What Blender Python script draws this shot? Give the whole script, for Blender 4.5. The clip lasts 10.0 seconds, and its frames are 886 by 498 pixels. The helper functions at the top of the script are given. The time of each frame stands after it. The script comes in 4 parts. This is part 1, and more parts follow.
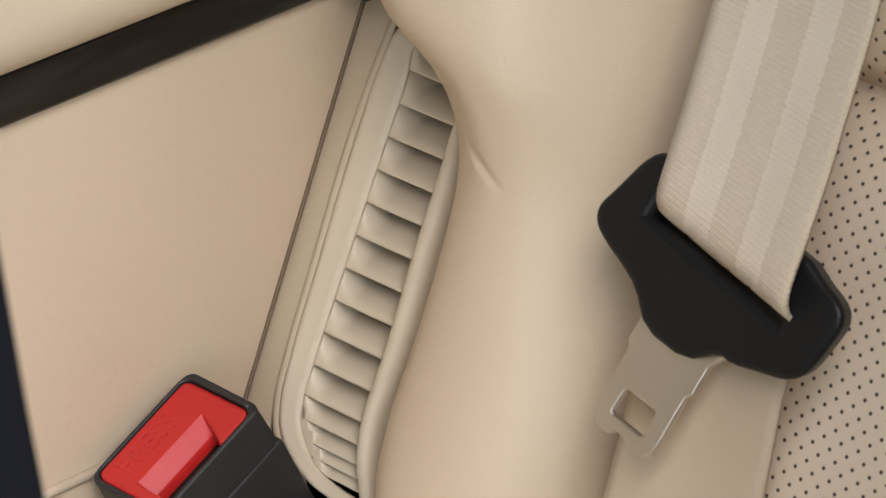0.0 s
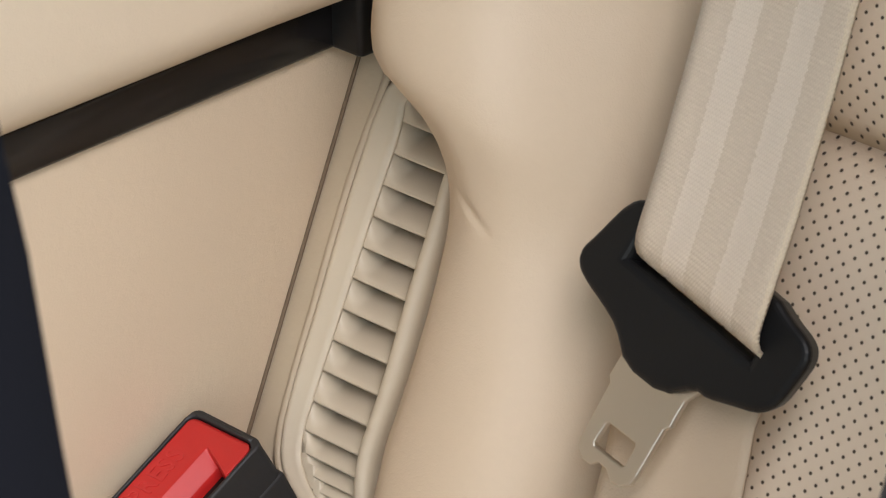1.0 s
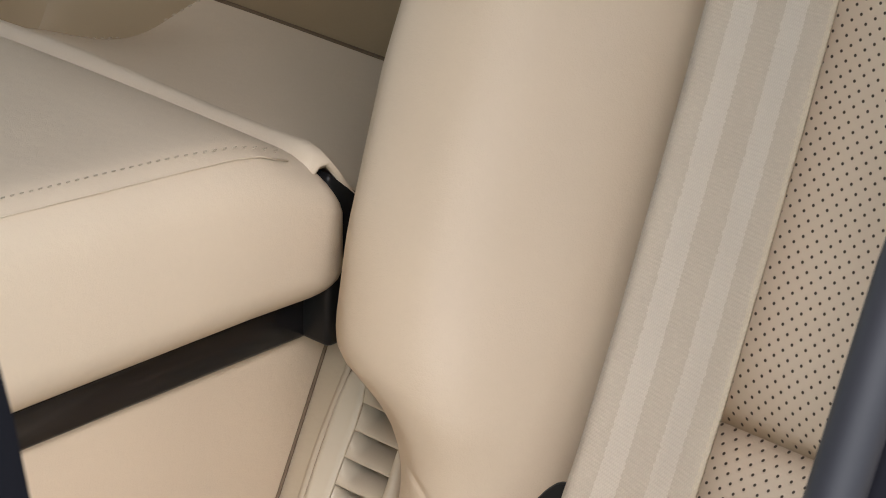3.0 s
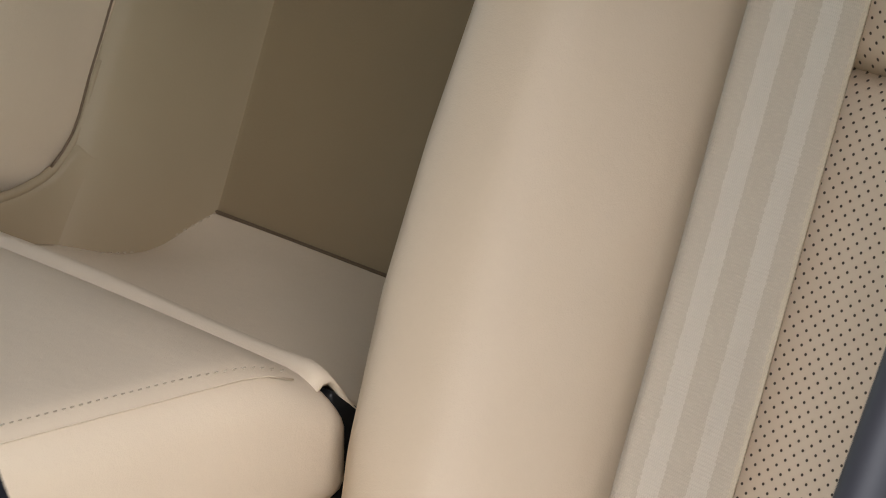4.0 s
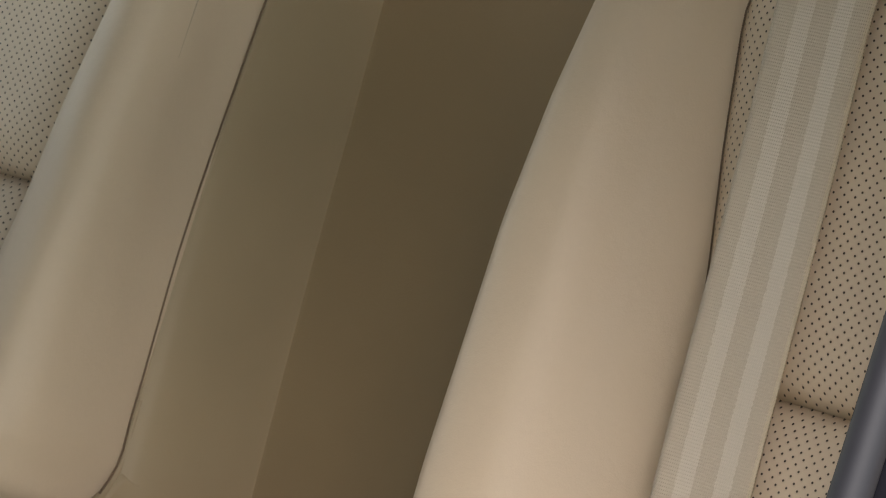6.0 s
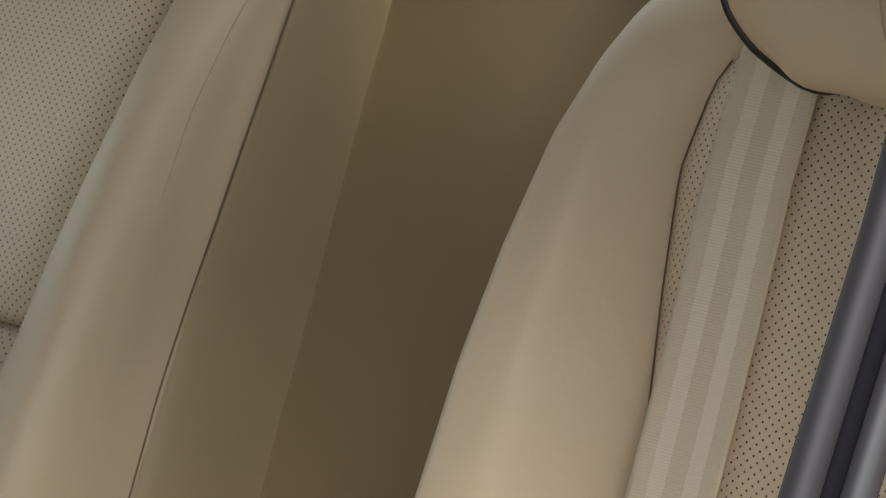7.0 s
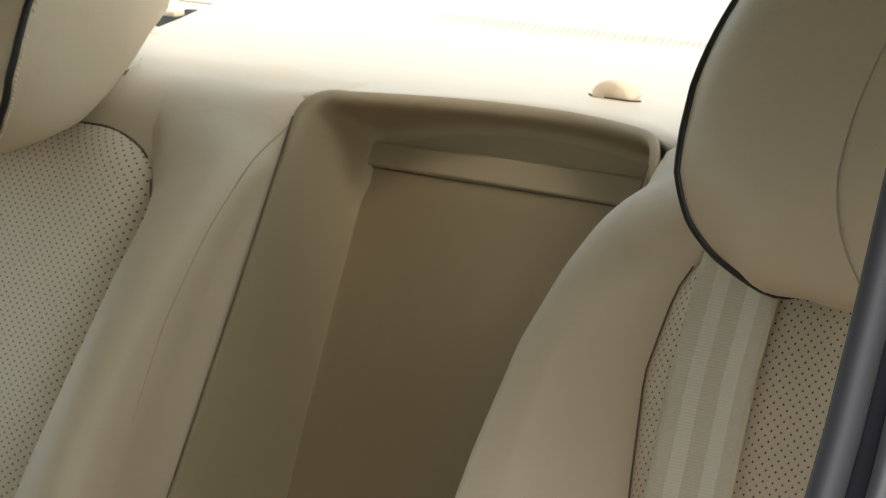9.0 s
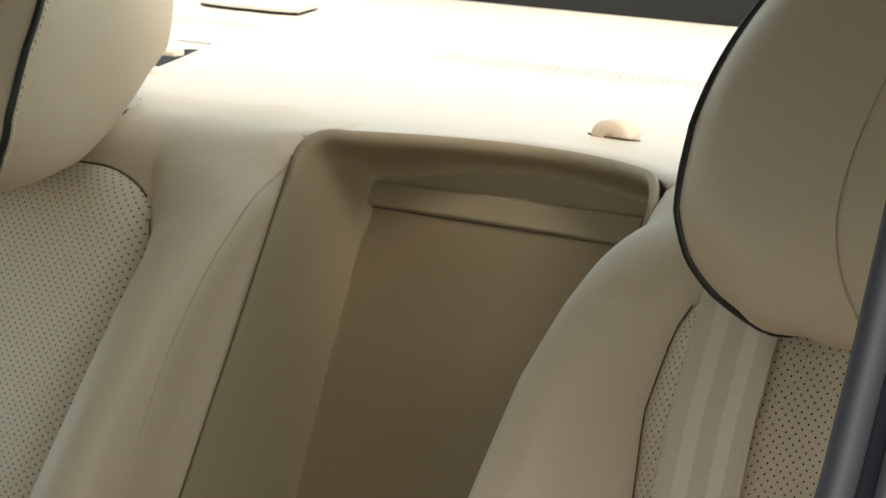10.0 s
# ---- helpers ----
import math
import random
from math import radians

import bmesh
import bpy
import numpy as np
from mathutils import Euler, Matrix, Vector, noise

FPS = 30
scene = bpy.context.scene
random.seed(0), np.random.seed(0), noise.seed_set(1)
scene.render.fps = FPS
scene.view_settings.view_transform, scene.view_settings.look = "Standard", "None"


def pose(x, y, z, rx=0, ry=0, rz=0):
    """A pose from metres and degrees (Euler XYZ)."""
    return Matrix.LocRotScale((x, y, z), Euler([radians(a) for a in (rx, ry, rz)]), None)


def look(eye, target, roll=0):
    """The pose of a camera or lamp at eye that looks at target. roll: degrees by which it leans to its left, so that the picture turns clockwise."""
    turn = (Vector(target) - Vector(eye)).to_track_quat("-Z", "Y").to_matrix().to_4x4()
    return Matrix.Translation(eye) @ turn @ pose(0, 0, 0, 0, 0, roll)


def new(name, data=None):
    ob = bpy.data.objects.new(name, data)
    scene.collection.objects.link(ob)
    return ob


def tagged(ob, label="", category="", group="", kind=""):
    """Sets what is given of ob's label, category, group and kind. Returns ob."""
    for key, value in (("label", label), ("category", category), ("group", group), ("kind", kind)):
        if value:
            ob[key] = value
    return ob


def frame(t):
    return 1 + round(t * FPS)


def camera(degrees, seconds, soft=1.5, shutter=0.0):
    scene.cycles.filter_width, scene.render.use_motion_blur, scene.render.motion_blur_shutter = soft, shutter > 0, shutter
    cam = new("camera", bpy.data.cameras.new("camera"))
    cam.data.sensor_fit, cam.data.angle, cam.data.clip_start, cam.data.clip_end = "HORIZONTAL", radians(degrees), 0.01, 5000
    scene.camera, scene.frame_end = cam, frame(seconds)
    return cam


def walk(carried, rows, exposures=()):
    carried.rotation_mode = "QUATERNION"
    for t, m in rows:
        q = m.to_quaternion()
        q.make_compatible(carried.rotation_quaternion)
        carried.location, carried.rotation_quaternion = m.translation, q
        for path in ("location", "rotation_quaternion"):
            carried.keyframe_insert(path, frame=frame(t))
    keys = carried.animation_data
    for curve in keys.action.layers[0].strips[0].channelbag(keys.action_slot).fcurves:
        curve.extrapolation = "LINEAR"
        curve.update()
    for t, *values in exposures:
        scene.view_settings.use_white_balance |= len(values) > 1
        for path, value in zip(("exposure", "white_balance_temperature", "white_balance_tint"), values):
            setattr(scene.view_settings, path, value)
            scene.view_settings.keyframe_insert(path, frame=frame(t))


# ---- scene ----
from collections import defaultdict

# camera: eye, target, roll
cam = camera(13.155, 10.0, 0.9)
cam.data.dof.use_dof, cam.data.dof.focus_distance, cam.data.dof.aperture_fstop = True, 1.20, 95.0
PATH = [
    (0.0, (0.7371, -0.5896, 0.8303), (-0.0998, 0.2686, 0.2095), -0.468),
    (0.5, (0.7531, -0.6044, 0.8424), (-0.0856, 0.2551, 0.2256), -0.567),
    (1.0, (0.7718, -0.6226, 0.8558), (-0.0692, 0.2406, 0.2473), -0.690),
    (1.5, (0.7935, -0.6441, 0.8687), (-0.0513, 0.2262, 0.2760), -0.599),
    (2.0, (0.8117, -0.6547, 0.8584), (-0.0487, 0.2276, 0.3071), 0.071),
    (2.2, (0.8256, -0.6659, 0.8672), (-0.0385, 0.2181, 0.3248), 0.169),
    (3.3, (0.8807, -0.7161, 0.9639), (0.0182, 0.1725, 0.4263), 0.794),
    (3.5, (0.8865, -0.7228, 0.9762), (0.0214, 0.1683, 0.4470), 0.859),
    (4.0, (0.9178, -0.7541, 0.9932), (0.0425, 0.1470, 0.4987), 0.798),
    (4.5, (0.9572, -0.7908, 1.0140), (0.0722, 0.1168, 0.5500), 0.672),
    (5.0, (0.9933, -0.8281, 1.0339), (0.1013, 0.0863, 0.5971), 0.401),
    (5.5, (1.0317, -0.8644, 1.0527), (0.1334, 0.0558, 0.6416), 0.175),
    (5.7, (1.0458, -0.8790, 1.0597), (0.1451, 0.0430, 0.6582), 0.051),
    (6.8, (1.1400, -0.9633, 1.0982), (0.2324, -0.0268, 0.7490), -0.246),
    (7.0, (1.1550, -0.9771, 1.1037), (0.2472, -0.0376, 0.7638), -0.384),
    (7.5, (1.1713, -1.0008, 1.1108), (0.2650, -0.0517, 0.7943), -0.886),
    (8.0, (1.1738, -1.0056, 1.1125), (0.2678, -0.0502, 0.8144), -1.028),
    (8.5, (1.1740, -1.0065, 1.1125), (0.2682, -0.0461, 0.8301), -1.083),
    (9.0, (1.1737, -1.0060, 1.1115), (0.2670, -0.0425, 0.8429), -1.128),
    (9.5, (1.1734, -1.0059, 1.1103), (0.2658, -0.0405, 0.8516), -1.148),
    (10.0, (1.1740, -1.0056, 1.1090), (0.2654, -0.0399, 0.8557), -1.115),
]
EXPOSURES = [(0.0, 2.385, 6200, 14), (3.0, 2.43, 6200, 16), (6.5, 2.40, 6750, 17), (8.0, 2.36, 6750, 13), (10.0, 2.34, 6650, 10)]
walk(cam, [(t, look(eye, target, roll)) for t, eye, target, roll in PATH], EXPOSURES)

# ---- world and light ----
SUN_EL, SUN_AZ = radians(46), radians(123)       # a veiled sun on the open door's side
world = bpy.data.worlds.new("sky")
world.use_nodes = True
scene.world = world
wn = world.node_tree
sky = wn.nodes.new("ShaderNodeTexSky")
sky.sky_type = "NISHITA"
sky.sun_disc = False
sky.sun_elevation, sky.sun_rotation = SUN_EL, SUN_AZ
haze = wn.nodes.new("ShaderNodeHueSaturation")
haze.inputs["Saturation"].default_value = 0.5
wn.links.new(sky.outputs[0], haze.inputs["Color"])
leafy = wn.nodes.new("ShaderNodeMix")
leafy.data_type, leafy.blend_type = "RGBA", "MULTIPLY"
leafy.inputs[0].default_value, leafy.inputs[7].default_value = 1.0, (0.94, 1.0, 0.90, 1)
wn.links.new(haze.outputs[0], leafy.inputs[6])
wn.links.new(leafy.outputs[2], wn.nodes["Background"].inputs[0])
wn.nodes["Background"].inputs[1].default_value = 0.075
sun = new("sun", bpy.data.lights.new("sun", "SUN"))
sun.data.energy, sun.data.angle, sun.data.color = 0.72, radians(40.0), (1.0, 0.915, 0.89)
SUN_DIR = Vector((math.sin(SUN_AZ) * math.cos(SUN_EL), math.cos(SUN_AZ) * math.cos(SUN_EL), math.sin(SUN_EL)))
sun.matrix_world = look(SUN_DIR * 5, (0, 0, 0))


# ---- materials ----
class Nodes:
    """A material's node tree, with short calls."""

    def __init__(self, name):
        self.mat = bpy.data.materials.new(name)
        self.mat.use_nodes = True
        self.tree = self.mat.node_tree
        self.bsdf = self.tree.nodes["Principled BSDF"]

    def add(self, kind, *links, operation="", data_type="", feature=""):
        n = self.tree.nodes.new("ShaderNode" + kind)
        if operation:
            n.operation = operation
        if data_type:
            n.data_type = data_type
        if feature:
            n.feature = feature
        for i, a in enumerate(links):
            if a is None:
                continue
            if isinstance(a, bpy.types.NodeSocket):
                self.tree.links.new(a, n.inputs[i])
            else:
                n.inputs[i].default_value = a
        return n

    def math(self, op, a, b=0.0, c=0.0):
        return self.add("Math", a, b, c, operation=op).outputs[0]

    def noise(self, vector, scale, detail=3.0, rough=0.5):
        n = self.add("TexNoise", vector)
        n.inputs["Scale"].default_value, n.inputs["Detail"].default_value = scale, detail
        n.inputs["Roughness"].default_value = rough
        return n.outputs["Fac"]

    def mix(self, fac, a, b):
        n = self.add("Mix", data_type="RGBA")
        for socket, v in ((n.inputs[0], fac), (n.inputs[6], a), (n.inputs[7], b)):
            if isinstance(v, bpy.types.NodeSocket):
                self.tree.links.new(v, socket)
            else:
                socket.default_value = v
        return n.outputs[2]

    def ramp(self, fac, stops, constant=False):
        n = self.add("ValToRGB", fac)
        if constant:
            n.color_ramp.interpolation = "CONSTANT"
        e = n.color_ramp.elements
        while len(e) < len(stops):
            e.new(0.5)
        for el, (p, c) in zip(e, stops):
            el.position, el.color = p, c if len(c) == 4 else (*c, 1)
        return n.outputs[0]

    def set(self, **values):
        for key, v in values.items():
            socket = self.bsdf.inputs[key.replace("_", " ")]
            if isinstance(v, bpy.types.NodeSocket):
                self.tree.links.new(v, socket)
            else:
                socket.default_value = v
        return self

    def bump(self, height, strength, distance):
        n = self.add("Bump")
        n.inputs["Strength"].default_value, n.inputs["Distance"].default_value = strength, distance
        self.tree.links.new(height, n.inputs["Height"])
        self.tree.links.new(n.outputs[0], self.bsdf.inputs["Normal"])

    def place(self):
        return self.add("TexCoord").outputs["Object"]


def shade(c, k):
    return (c[0] * k, c[1] * k, c[2] * k, 1)


def leather(name, colour, rough=0.5, grain=1.0, perforated=False):
    m = Nodes(name)
    p = m.place()
    cloud = m.noise(p, 14, 4)
    fine = m.noise(p, 420, 3)
    base = m.mix(cloud, shade(colour, 0.93), shade(colour, 1.05))
    base = m.mix(m.math("MULTIPLY", fine, 0.25), base, shade(colour, 0.86))
    pores = m.add("TexVoronoi", p, feature="DISTANCE_TO_EDGE")
    pores.inputs["Scale"].default_value = 900
    height = m.math("ADD", m.math("MULTIPLY", m.math("MINIMUM", pores.outputs["Distance"], 0.12), 2.5), m.math("MULTIPLY", fine, 0.6))
    height = m.math("ADD", height, m.math("MULTIPLY", m.noise(p, 75, 5, 0.6), 5.0))
    if perforated:
        uv = m.add("TexCoord").outputs["UV"]
        s = m.add("SeparateXYZ", uv)
        near = None
        for shift in (0.0, 0.5):
            fx = m.math("SUBTRACT", m.math("FRACT", m.math("ADD", m.math("DIVIDE", s.outputs[0], 0.0050), shift)), 0.5)
            fy = m.math("SUBTRACT", m.math("FRACT", m.math("ADD", m.math("DIVIDE", s.outputs[1], 0.0046), shift)), 0.5)
            fx, fy = m.math("MULTIPLY", fx, 0.0050), m.math("MULTIPLY", fy, 0.0046)
            d = m.math("SQRT", m.math("ADD", m.math("MULTIPLY", fx, fx), m.math("MULTIPLY", fy, fy)))
            near = d if near is None else m.math("MINIMUM", near, d)
        hole = m.add("MapRange", near, 0.00034, 0.00062, 1.0, 0.0).outputs[0]
        base = m.mix(hole, base, (0.055, 0.040, 0.027, 1))
        height = m.math("SUBTRACT", height, m.math("MULTIPLY", m.add("MapRange", near, 0.0003, 0.0011, 1.0, 0.0).outputs[0], 4.0))
    m.set(Base_Color=base, Roughness=m.math("ADD", rough - 0.06, m.math("MULTIPLY", cloud, 0.12)))
    m.bsdf.inputs["Specular IOR Level"].default_value = 0.35
    m.bump(height, 0.22 * grain, 0.00035)
    return m.mat


def plastic(name, colour, rough, relief=0.15, scale=700, spec=0.4):
    m = Nodes(name)
    p = m.place()
    cloud = m.noise(p, 20, 3)
    fine = m.noise(p, scale, 2)
    m.set(Base_Color=m.mix(cloud, shade(colour, 0.92), shade(colour, 1.06)), Roughness=m.math("ADD", rough - 0.05, m.math("MULTIPLY", cloud, 0.1)))
    m.bsdf.inputs["Specular IOR Level"].default_value = spec
    if relief:
        m.bump(fine, relief, 0.0003)
    return m.mat


def metal(name, colour, rough):
    m = Nodes(name)
    p = m.place()
    scratch = m.noise(m.add("Mapping", p, None, None, (40, 900, 900)).outputs[0], 3, 3)
    m.set(Base_Color=(*colour, 1), Metallic=1.0, Roughness=m.math("ADD", rough - 0.05, m.math("MULTIPLY", scratch, 0.12)))
    m.bump(scratch, 0.08, 0.0002)
    return m.mat


def webbing(name):
    """Woven belt: lengthwise bands of flat and ribbed weave. UV: metres across and along."""
    m = Nodes(name)
    s = m.add("SeparateXYZ", m.add("TexCoord").outputs["UV"])
    across, along = m.math("DIVIDE", s.outputs[0], 0.046), s.outputs[1]
    dull, light = (0.632, 0.532, 0.405), (0.740, 0.635, 0.502)
    edge = (0.70, 0.59, 0.42)
    wob = m.math("MULTIPLY", m.math("SUBTRACT", m.noise(m.add("Mapping", m.add("TexCoord").outputs["UV"], None, None, (60, 900, 1)).outputs[0], 1.0, 3), 0.5), 0.05)
    bands = m.ramp(m.math("ADD", across, wob), [(0.0, dull), (0.21, light), (0.39, dull), (0.61, light), (0.79, dull), (0.965, edge)], True)
    satin = m.ramp(m.math("ADD", across, wob), [(0.0, (0, 0, 0)), (0.21, (1, 1, 1)), (0.39, (0, 0, 0)), (0.61, (1, 1, 1)), (0.79, (0, 0, 0))], True)
    streak = m.noise(m.add("Mapping", m.add("TexCoord").outputs["UV"], None, None, (2600, 160, 1)).outputs[0], 1.0, 3)
    rib = m.math("SINE", m.math("MULTIPLY", along, 2 * math.pi / 0.0013))
    warp = m.math("SINE", m.math("MULTIPLY", s.outputs[0], 2 * math.pi / 0.0009))
    weave = m.math("MULTIPLY", rib, warp)
    glint = m.noise(m.add("Mapping", m.add("TexCoord").outputs["UV"], None, None, (380, 1500, 1)).outputs[0], 1.0, 3, 0.65)
    base = m.mix(m.math("MULTIPLY", streak, 0.45), bands, shade(dull, 0.86))
    # glints of the weft, painted as paler flecks in the base colour
    base = m.mix(m.add("MapRange", glint, 0.45, 0.75, 0.0, 0.35).outputs[0], base, shade(light, 1.12))
    base = m.mix(m.add("MapRange", weave, -1.0, 1.0, 0.0, 0.22).outputs[0], base, shade(dull, 0.6))
    m.set(Base_Color=base, Roughness=m.math("SUBTRACT", 0.66, m.math("MULTIPLY", satin, 0.34)))
    m.set(Specular_IOR_Level=m.math("ADD", 0.30, m.math("MULTIPLY", satin, 0.85)))
    m.bsdf.inputs["Sheen Weight"].default_value = 0.08
    m.bump(m.math("ADD", weave, m.math("MULTIPLY", rib, 0.7)), 0.35, 0.00025)
    return m.mat


BEIGE = (0.62, 0.50, 0.36)
LEATHER = leather("beige_leather", BEIGE, 0.48)
LEATHER_SOFT = leather("pale_armrest_leather", (0.69, 0.575, 0.43), 0.5)
PERFORATED = leather("perforated_beige_leather", (0.73, 0.61, 0.465), 0.52, 1.0, True)
# same plastic as LINER; the recess's deep shade is put into this darker colour
PANEL = plastic("shaded_beige_panel", (0.296, 0.219, 0.126), 0.6, 0.2, 900)
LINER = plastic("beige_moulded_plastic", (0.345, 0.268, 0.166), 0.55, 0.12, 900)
TRIM = plastic("beige_grained_trim", (0.475, 0.388, 0.275), 0.5, 0.35, 420)
VENT = plastic("beige_vent_plastic", (0.56, 0.48, 0.36), 0.42, 0.08, 900)
# the seats' leather, its colour greyed to stand for washed-out bright light
SHELF = leather("light_bleached_leather", (0.63, 0.548, 0.438), 0.48)
THREAD_PALE = plastic("pale_thread", (0.70, 0.60, 0.46), 0.8, 0)
THREAD = plastic("beige_thread", (0.46, 0.38, 0.28), 0.8, 0)
SEAM = plastic("dark_seam_thread", (0.15, 0.105, 0.066), 0.8, 0)
GAP = plastic("dark_gap", (0.012, 0.011, 0.010), 0.8, 0)
BLACK = plastic("black_plastic", (0.0075, 0.0078, 0.0083), 0.42, 0.15, 800, 0.3)
PIPING = plastic("black_piping", (0.02, 0.018, 0.016), 0.45, 0.1)
CASE = plastic("dark_grey_buckle_plastic", (0.019, 0.019, 0.020), 0.5, 0.15, 800, 0.45)
RED_MARK = plastic("red_lettering", (0.50, 0.030, 0.027), 0.45, 0)
RED = plastic("red_plastic", (0.48, 0.018, 0.016), 0.36, 0.05, 600, 0.5)
STEEL = metal("satin_steel", (0.68, 0.63, 0.55), 0.36)
CHROME = metal("chrome", (0.8, 0.8, 0.8), 0.15)
BELT = webbing("beige_webbing")
BELT_BACK = plastic("plain_beige_webbing", (0.53, 0.43, 0.315), 0.7, 0.5, 1500)
RUBBER = plastic("grey_rubber", (0.024, 0.024, 0.029), 0.55, 0.1, 700, 0.35)
DARK = plastic("dark_pillar_trim", (0.006, 0.006, 0.009), 0.8, 0.1, 700, 0.1)
BODY = plastic("grey_car_paint", (0.035, 0.035, 0.040), 0.3, 0, 700, 0.4)
HEADLINER = plastic("headliner_fabric", (0.26, 0.24, 0.21), 0.9, 0.3, 900)
CARPET = plastic("dark_carpet", (0.06, 0.052, 0.042), 0.95, 0.6, 500)


def lacquer(name):
    """Black lacquered strip with a faint wood figure."""
    m = Nodes(name)
    p = m.add("Mapping", m.place(), None, None, (1, 6, 40)).outputs[0]
    f = m.noise(p, 9, 5, 0.6)
    m.set(Base_Color=m.ramp(f, [(0.35, (0.006, 0.006, 0.0065)), (0.7, (0.016, 0.014, 0.014))]), Roughness=0.22)
    return m.mat


LACQUER = lacquer("black_lacquer")


def glass(name):
    m = Nodes(name)
    m.set(Base_Color=(0.92, 0.96, 0.94, 1), Roughness=0.0, Transmission_Weight=1.0, IOR=1.01)
    return m.mat


GLASS = glass("window_glass")


# ---- building helpers ----
def linspace(a, b, n):
    return [a + (b - a) * i / (n - 1) for i in range(n)]


def finish(ob, material, parent, label, smooth):
    ob.data.materials.append(material)
    if smooth:
        for f in ob.data.polygons:
            f.use_smooth = True
    if parent:
        ob.parent = parent
    if label:
        tagged(ob, label)
    return ob


def part(name, bm, material, parent=None, label="", smooth=True):
    bmesh.ops.recalc_face_normals(bm, faces=bm.faces)
    me = bpy.data.meshes.new(name)
    bm.to_mesh(me)
    bm.free()
    return finish(new(name, me), material, parent, label, smooth)


def thing(name, place=(0, 0, 0)):
    ob = new(name)
    ob.empty_display_size = 0.05
    ob.location = place
    return ob


def sheet(name, rows, material, parent=None, label="", uv=None, thick=0.003, flip=False, closed=False):
    """A smooth skin through a grid of points (rows of equal length), given thickness inwards."""
    n, k = len(rows), len(rows[0])
    verts = [tuple(p) for row in rows for p in row]
    faces = []
    for i in range(n - 1):
        for j in range(k if closed else k - 1):
            q = [i * k + j, i * k + (j + 1) % k, (i + 1) * k + (j + 1) % k, (i + 1) * k + j]
            faces.append(q[::-1] if flip else q)
    me = bpy.data.meshes.new(name)
    me.from_pydata(verts, [], faces)
    if uv:
        flat = [c for row in uv for c in row]
        layer = me.uv_layers.new(name="UVMap")
        for lp in me.loops:
            layer.data[lp.index].uv = flat[lp.vertex_index]
    me.update()
    ob = finish(new(name, me), material, parent, label, True)
    if thick:
        s = ob.modifiers.new("thickness", "SOLIDIFY")
        s.thickness, s.offset = thick, -1
    return ob


def block(name, lo, hi, material, parent=None, label="", bevel=0.002, segments=3, shape=None):
    bm = bmesh.new()
    bmesh.ops.create_cube(bm, size=1)
    for v in bm.verts:
        v.co = Vector([lo[i] + (v.co[i] + 0.5) * (hi[i] - lo[i]) for i in range(3)])
    if bevel:
        bmesh.ops.bevel(bm, geom=bm.edges[:], offset=bevel, segments=segments, profile=0.5, affect="EDGES")
    if shape:
        for v in bm.verts:
            v.co = Vector(shape(v.co))
    return part(name, bm, material, parent, label)


def prism(name, outline, place, depth, material, parent=None, label="", bevel=0.0008, hole=None, segments=2):
    """An outline (a, b) extruded by depth; place(a, b, c) gives the point in space. hole: an outline cut out."""
    bm = bmesh.new()
    loops = [outline] + ([hole] if hole else [])
    edges = []
    for loop in loops:
        vs = [bm.verts.new((a, b, 0)) for a, b in loop]
        edges += [bm.edges.new((vs[i], vs[(i + 1) % len(vs)])) for i in range(len(vs))]
    bmesh.ops.triangle_fill(bm, edges=edges, use_beauty=True)
    r = bmesh.ops.extrude_face_region(bm, geom=bm.faces[:])
    for v in r["geom"]:
        if isinstance(v, bmesh.types.BMVert):
            v.co.z = depth
    bmesh.ops.recalc_face_normals(bm, faces=bm.faces)
    if bevel:
        rim = [e for e in bm.edges if len(e.link_faces) == 2 and e.calc_face_angle(0) > 0.9 and abs(e.verts[0].co.z - e.verts[1].co.z) < 1e-6]
        bmesh.ops.bevel(bm, geom=rim, offset=bevel, segments=segments, profile=0.5, affect="EDGES")
    for v in bm.verts:
        v.co = Vector(place(*v.co))
    return part(name, bm, material, parent, label, smooth=False)


def rounded(loop, times=2):
    """An outline with its corners cut to curves."""
    for _ in range(times):
        out = []
        for i, (a, b) in enumerate(loop):
            c, d = loop[(i + 1) % len(loop)]
            out += [(0.78 * a + 0.22 * c, 0.78 * b + 0.22 * d), (0.22 * a + 0.78 * c, 0.22 * b + 0.78 * d)]
        loop = out
    return loop


def tube(name, path, radius, material, parent=None, label="", ring=10, flat=1.0):
    """A round cord along a path, with closed ends."""
    pts = [Vector(p) for p in path]
    rows = []
    for i, p in enumerate(pts):
        d = (pts[min(i + 1, len(pts) - 1)] - pts[max(i - 1, 0)]).normalized()
        a = d.cross(Vector((0.31, -0.86, 0.41))).normalized()
        b = d.cross(a)
        rows.append([p + radius * (math.cos(k * 2 * math.pi / ring) * a + flat * math.sin(k * 2 * math.pi / ring) * b) for k in range(ring)])
    bm = bmesh.new()
    vs = [[bm.verts.new(q) for q in row] for row in rows]
    for i in range(len(vs) - 1):
        for k in range(ring):
            bm.faces.new((vs[i][k], vs[i][(k + 1) % ring], vs[i + 1][(k + 1) % ring], vs[i + 1][k]))
    bm.faces.new(vs[0]), bm.faces.new(vs[-1])
    return part(name, bm, material, parent, label)


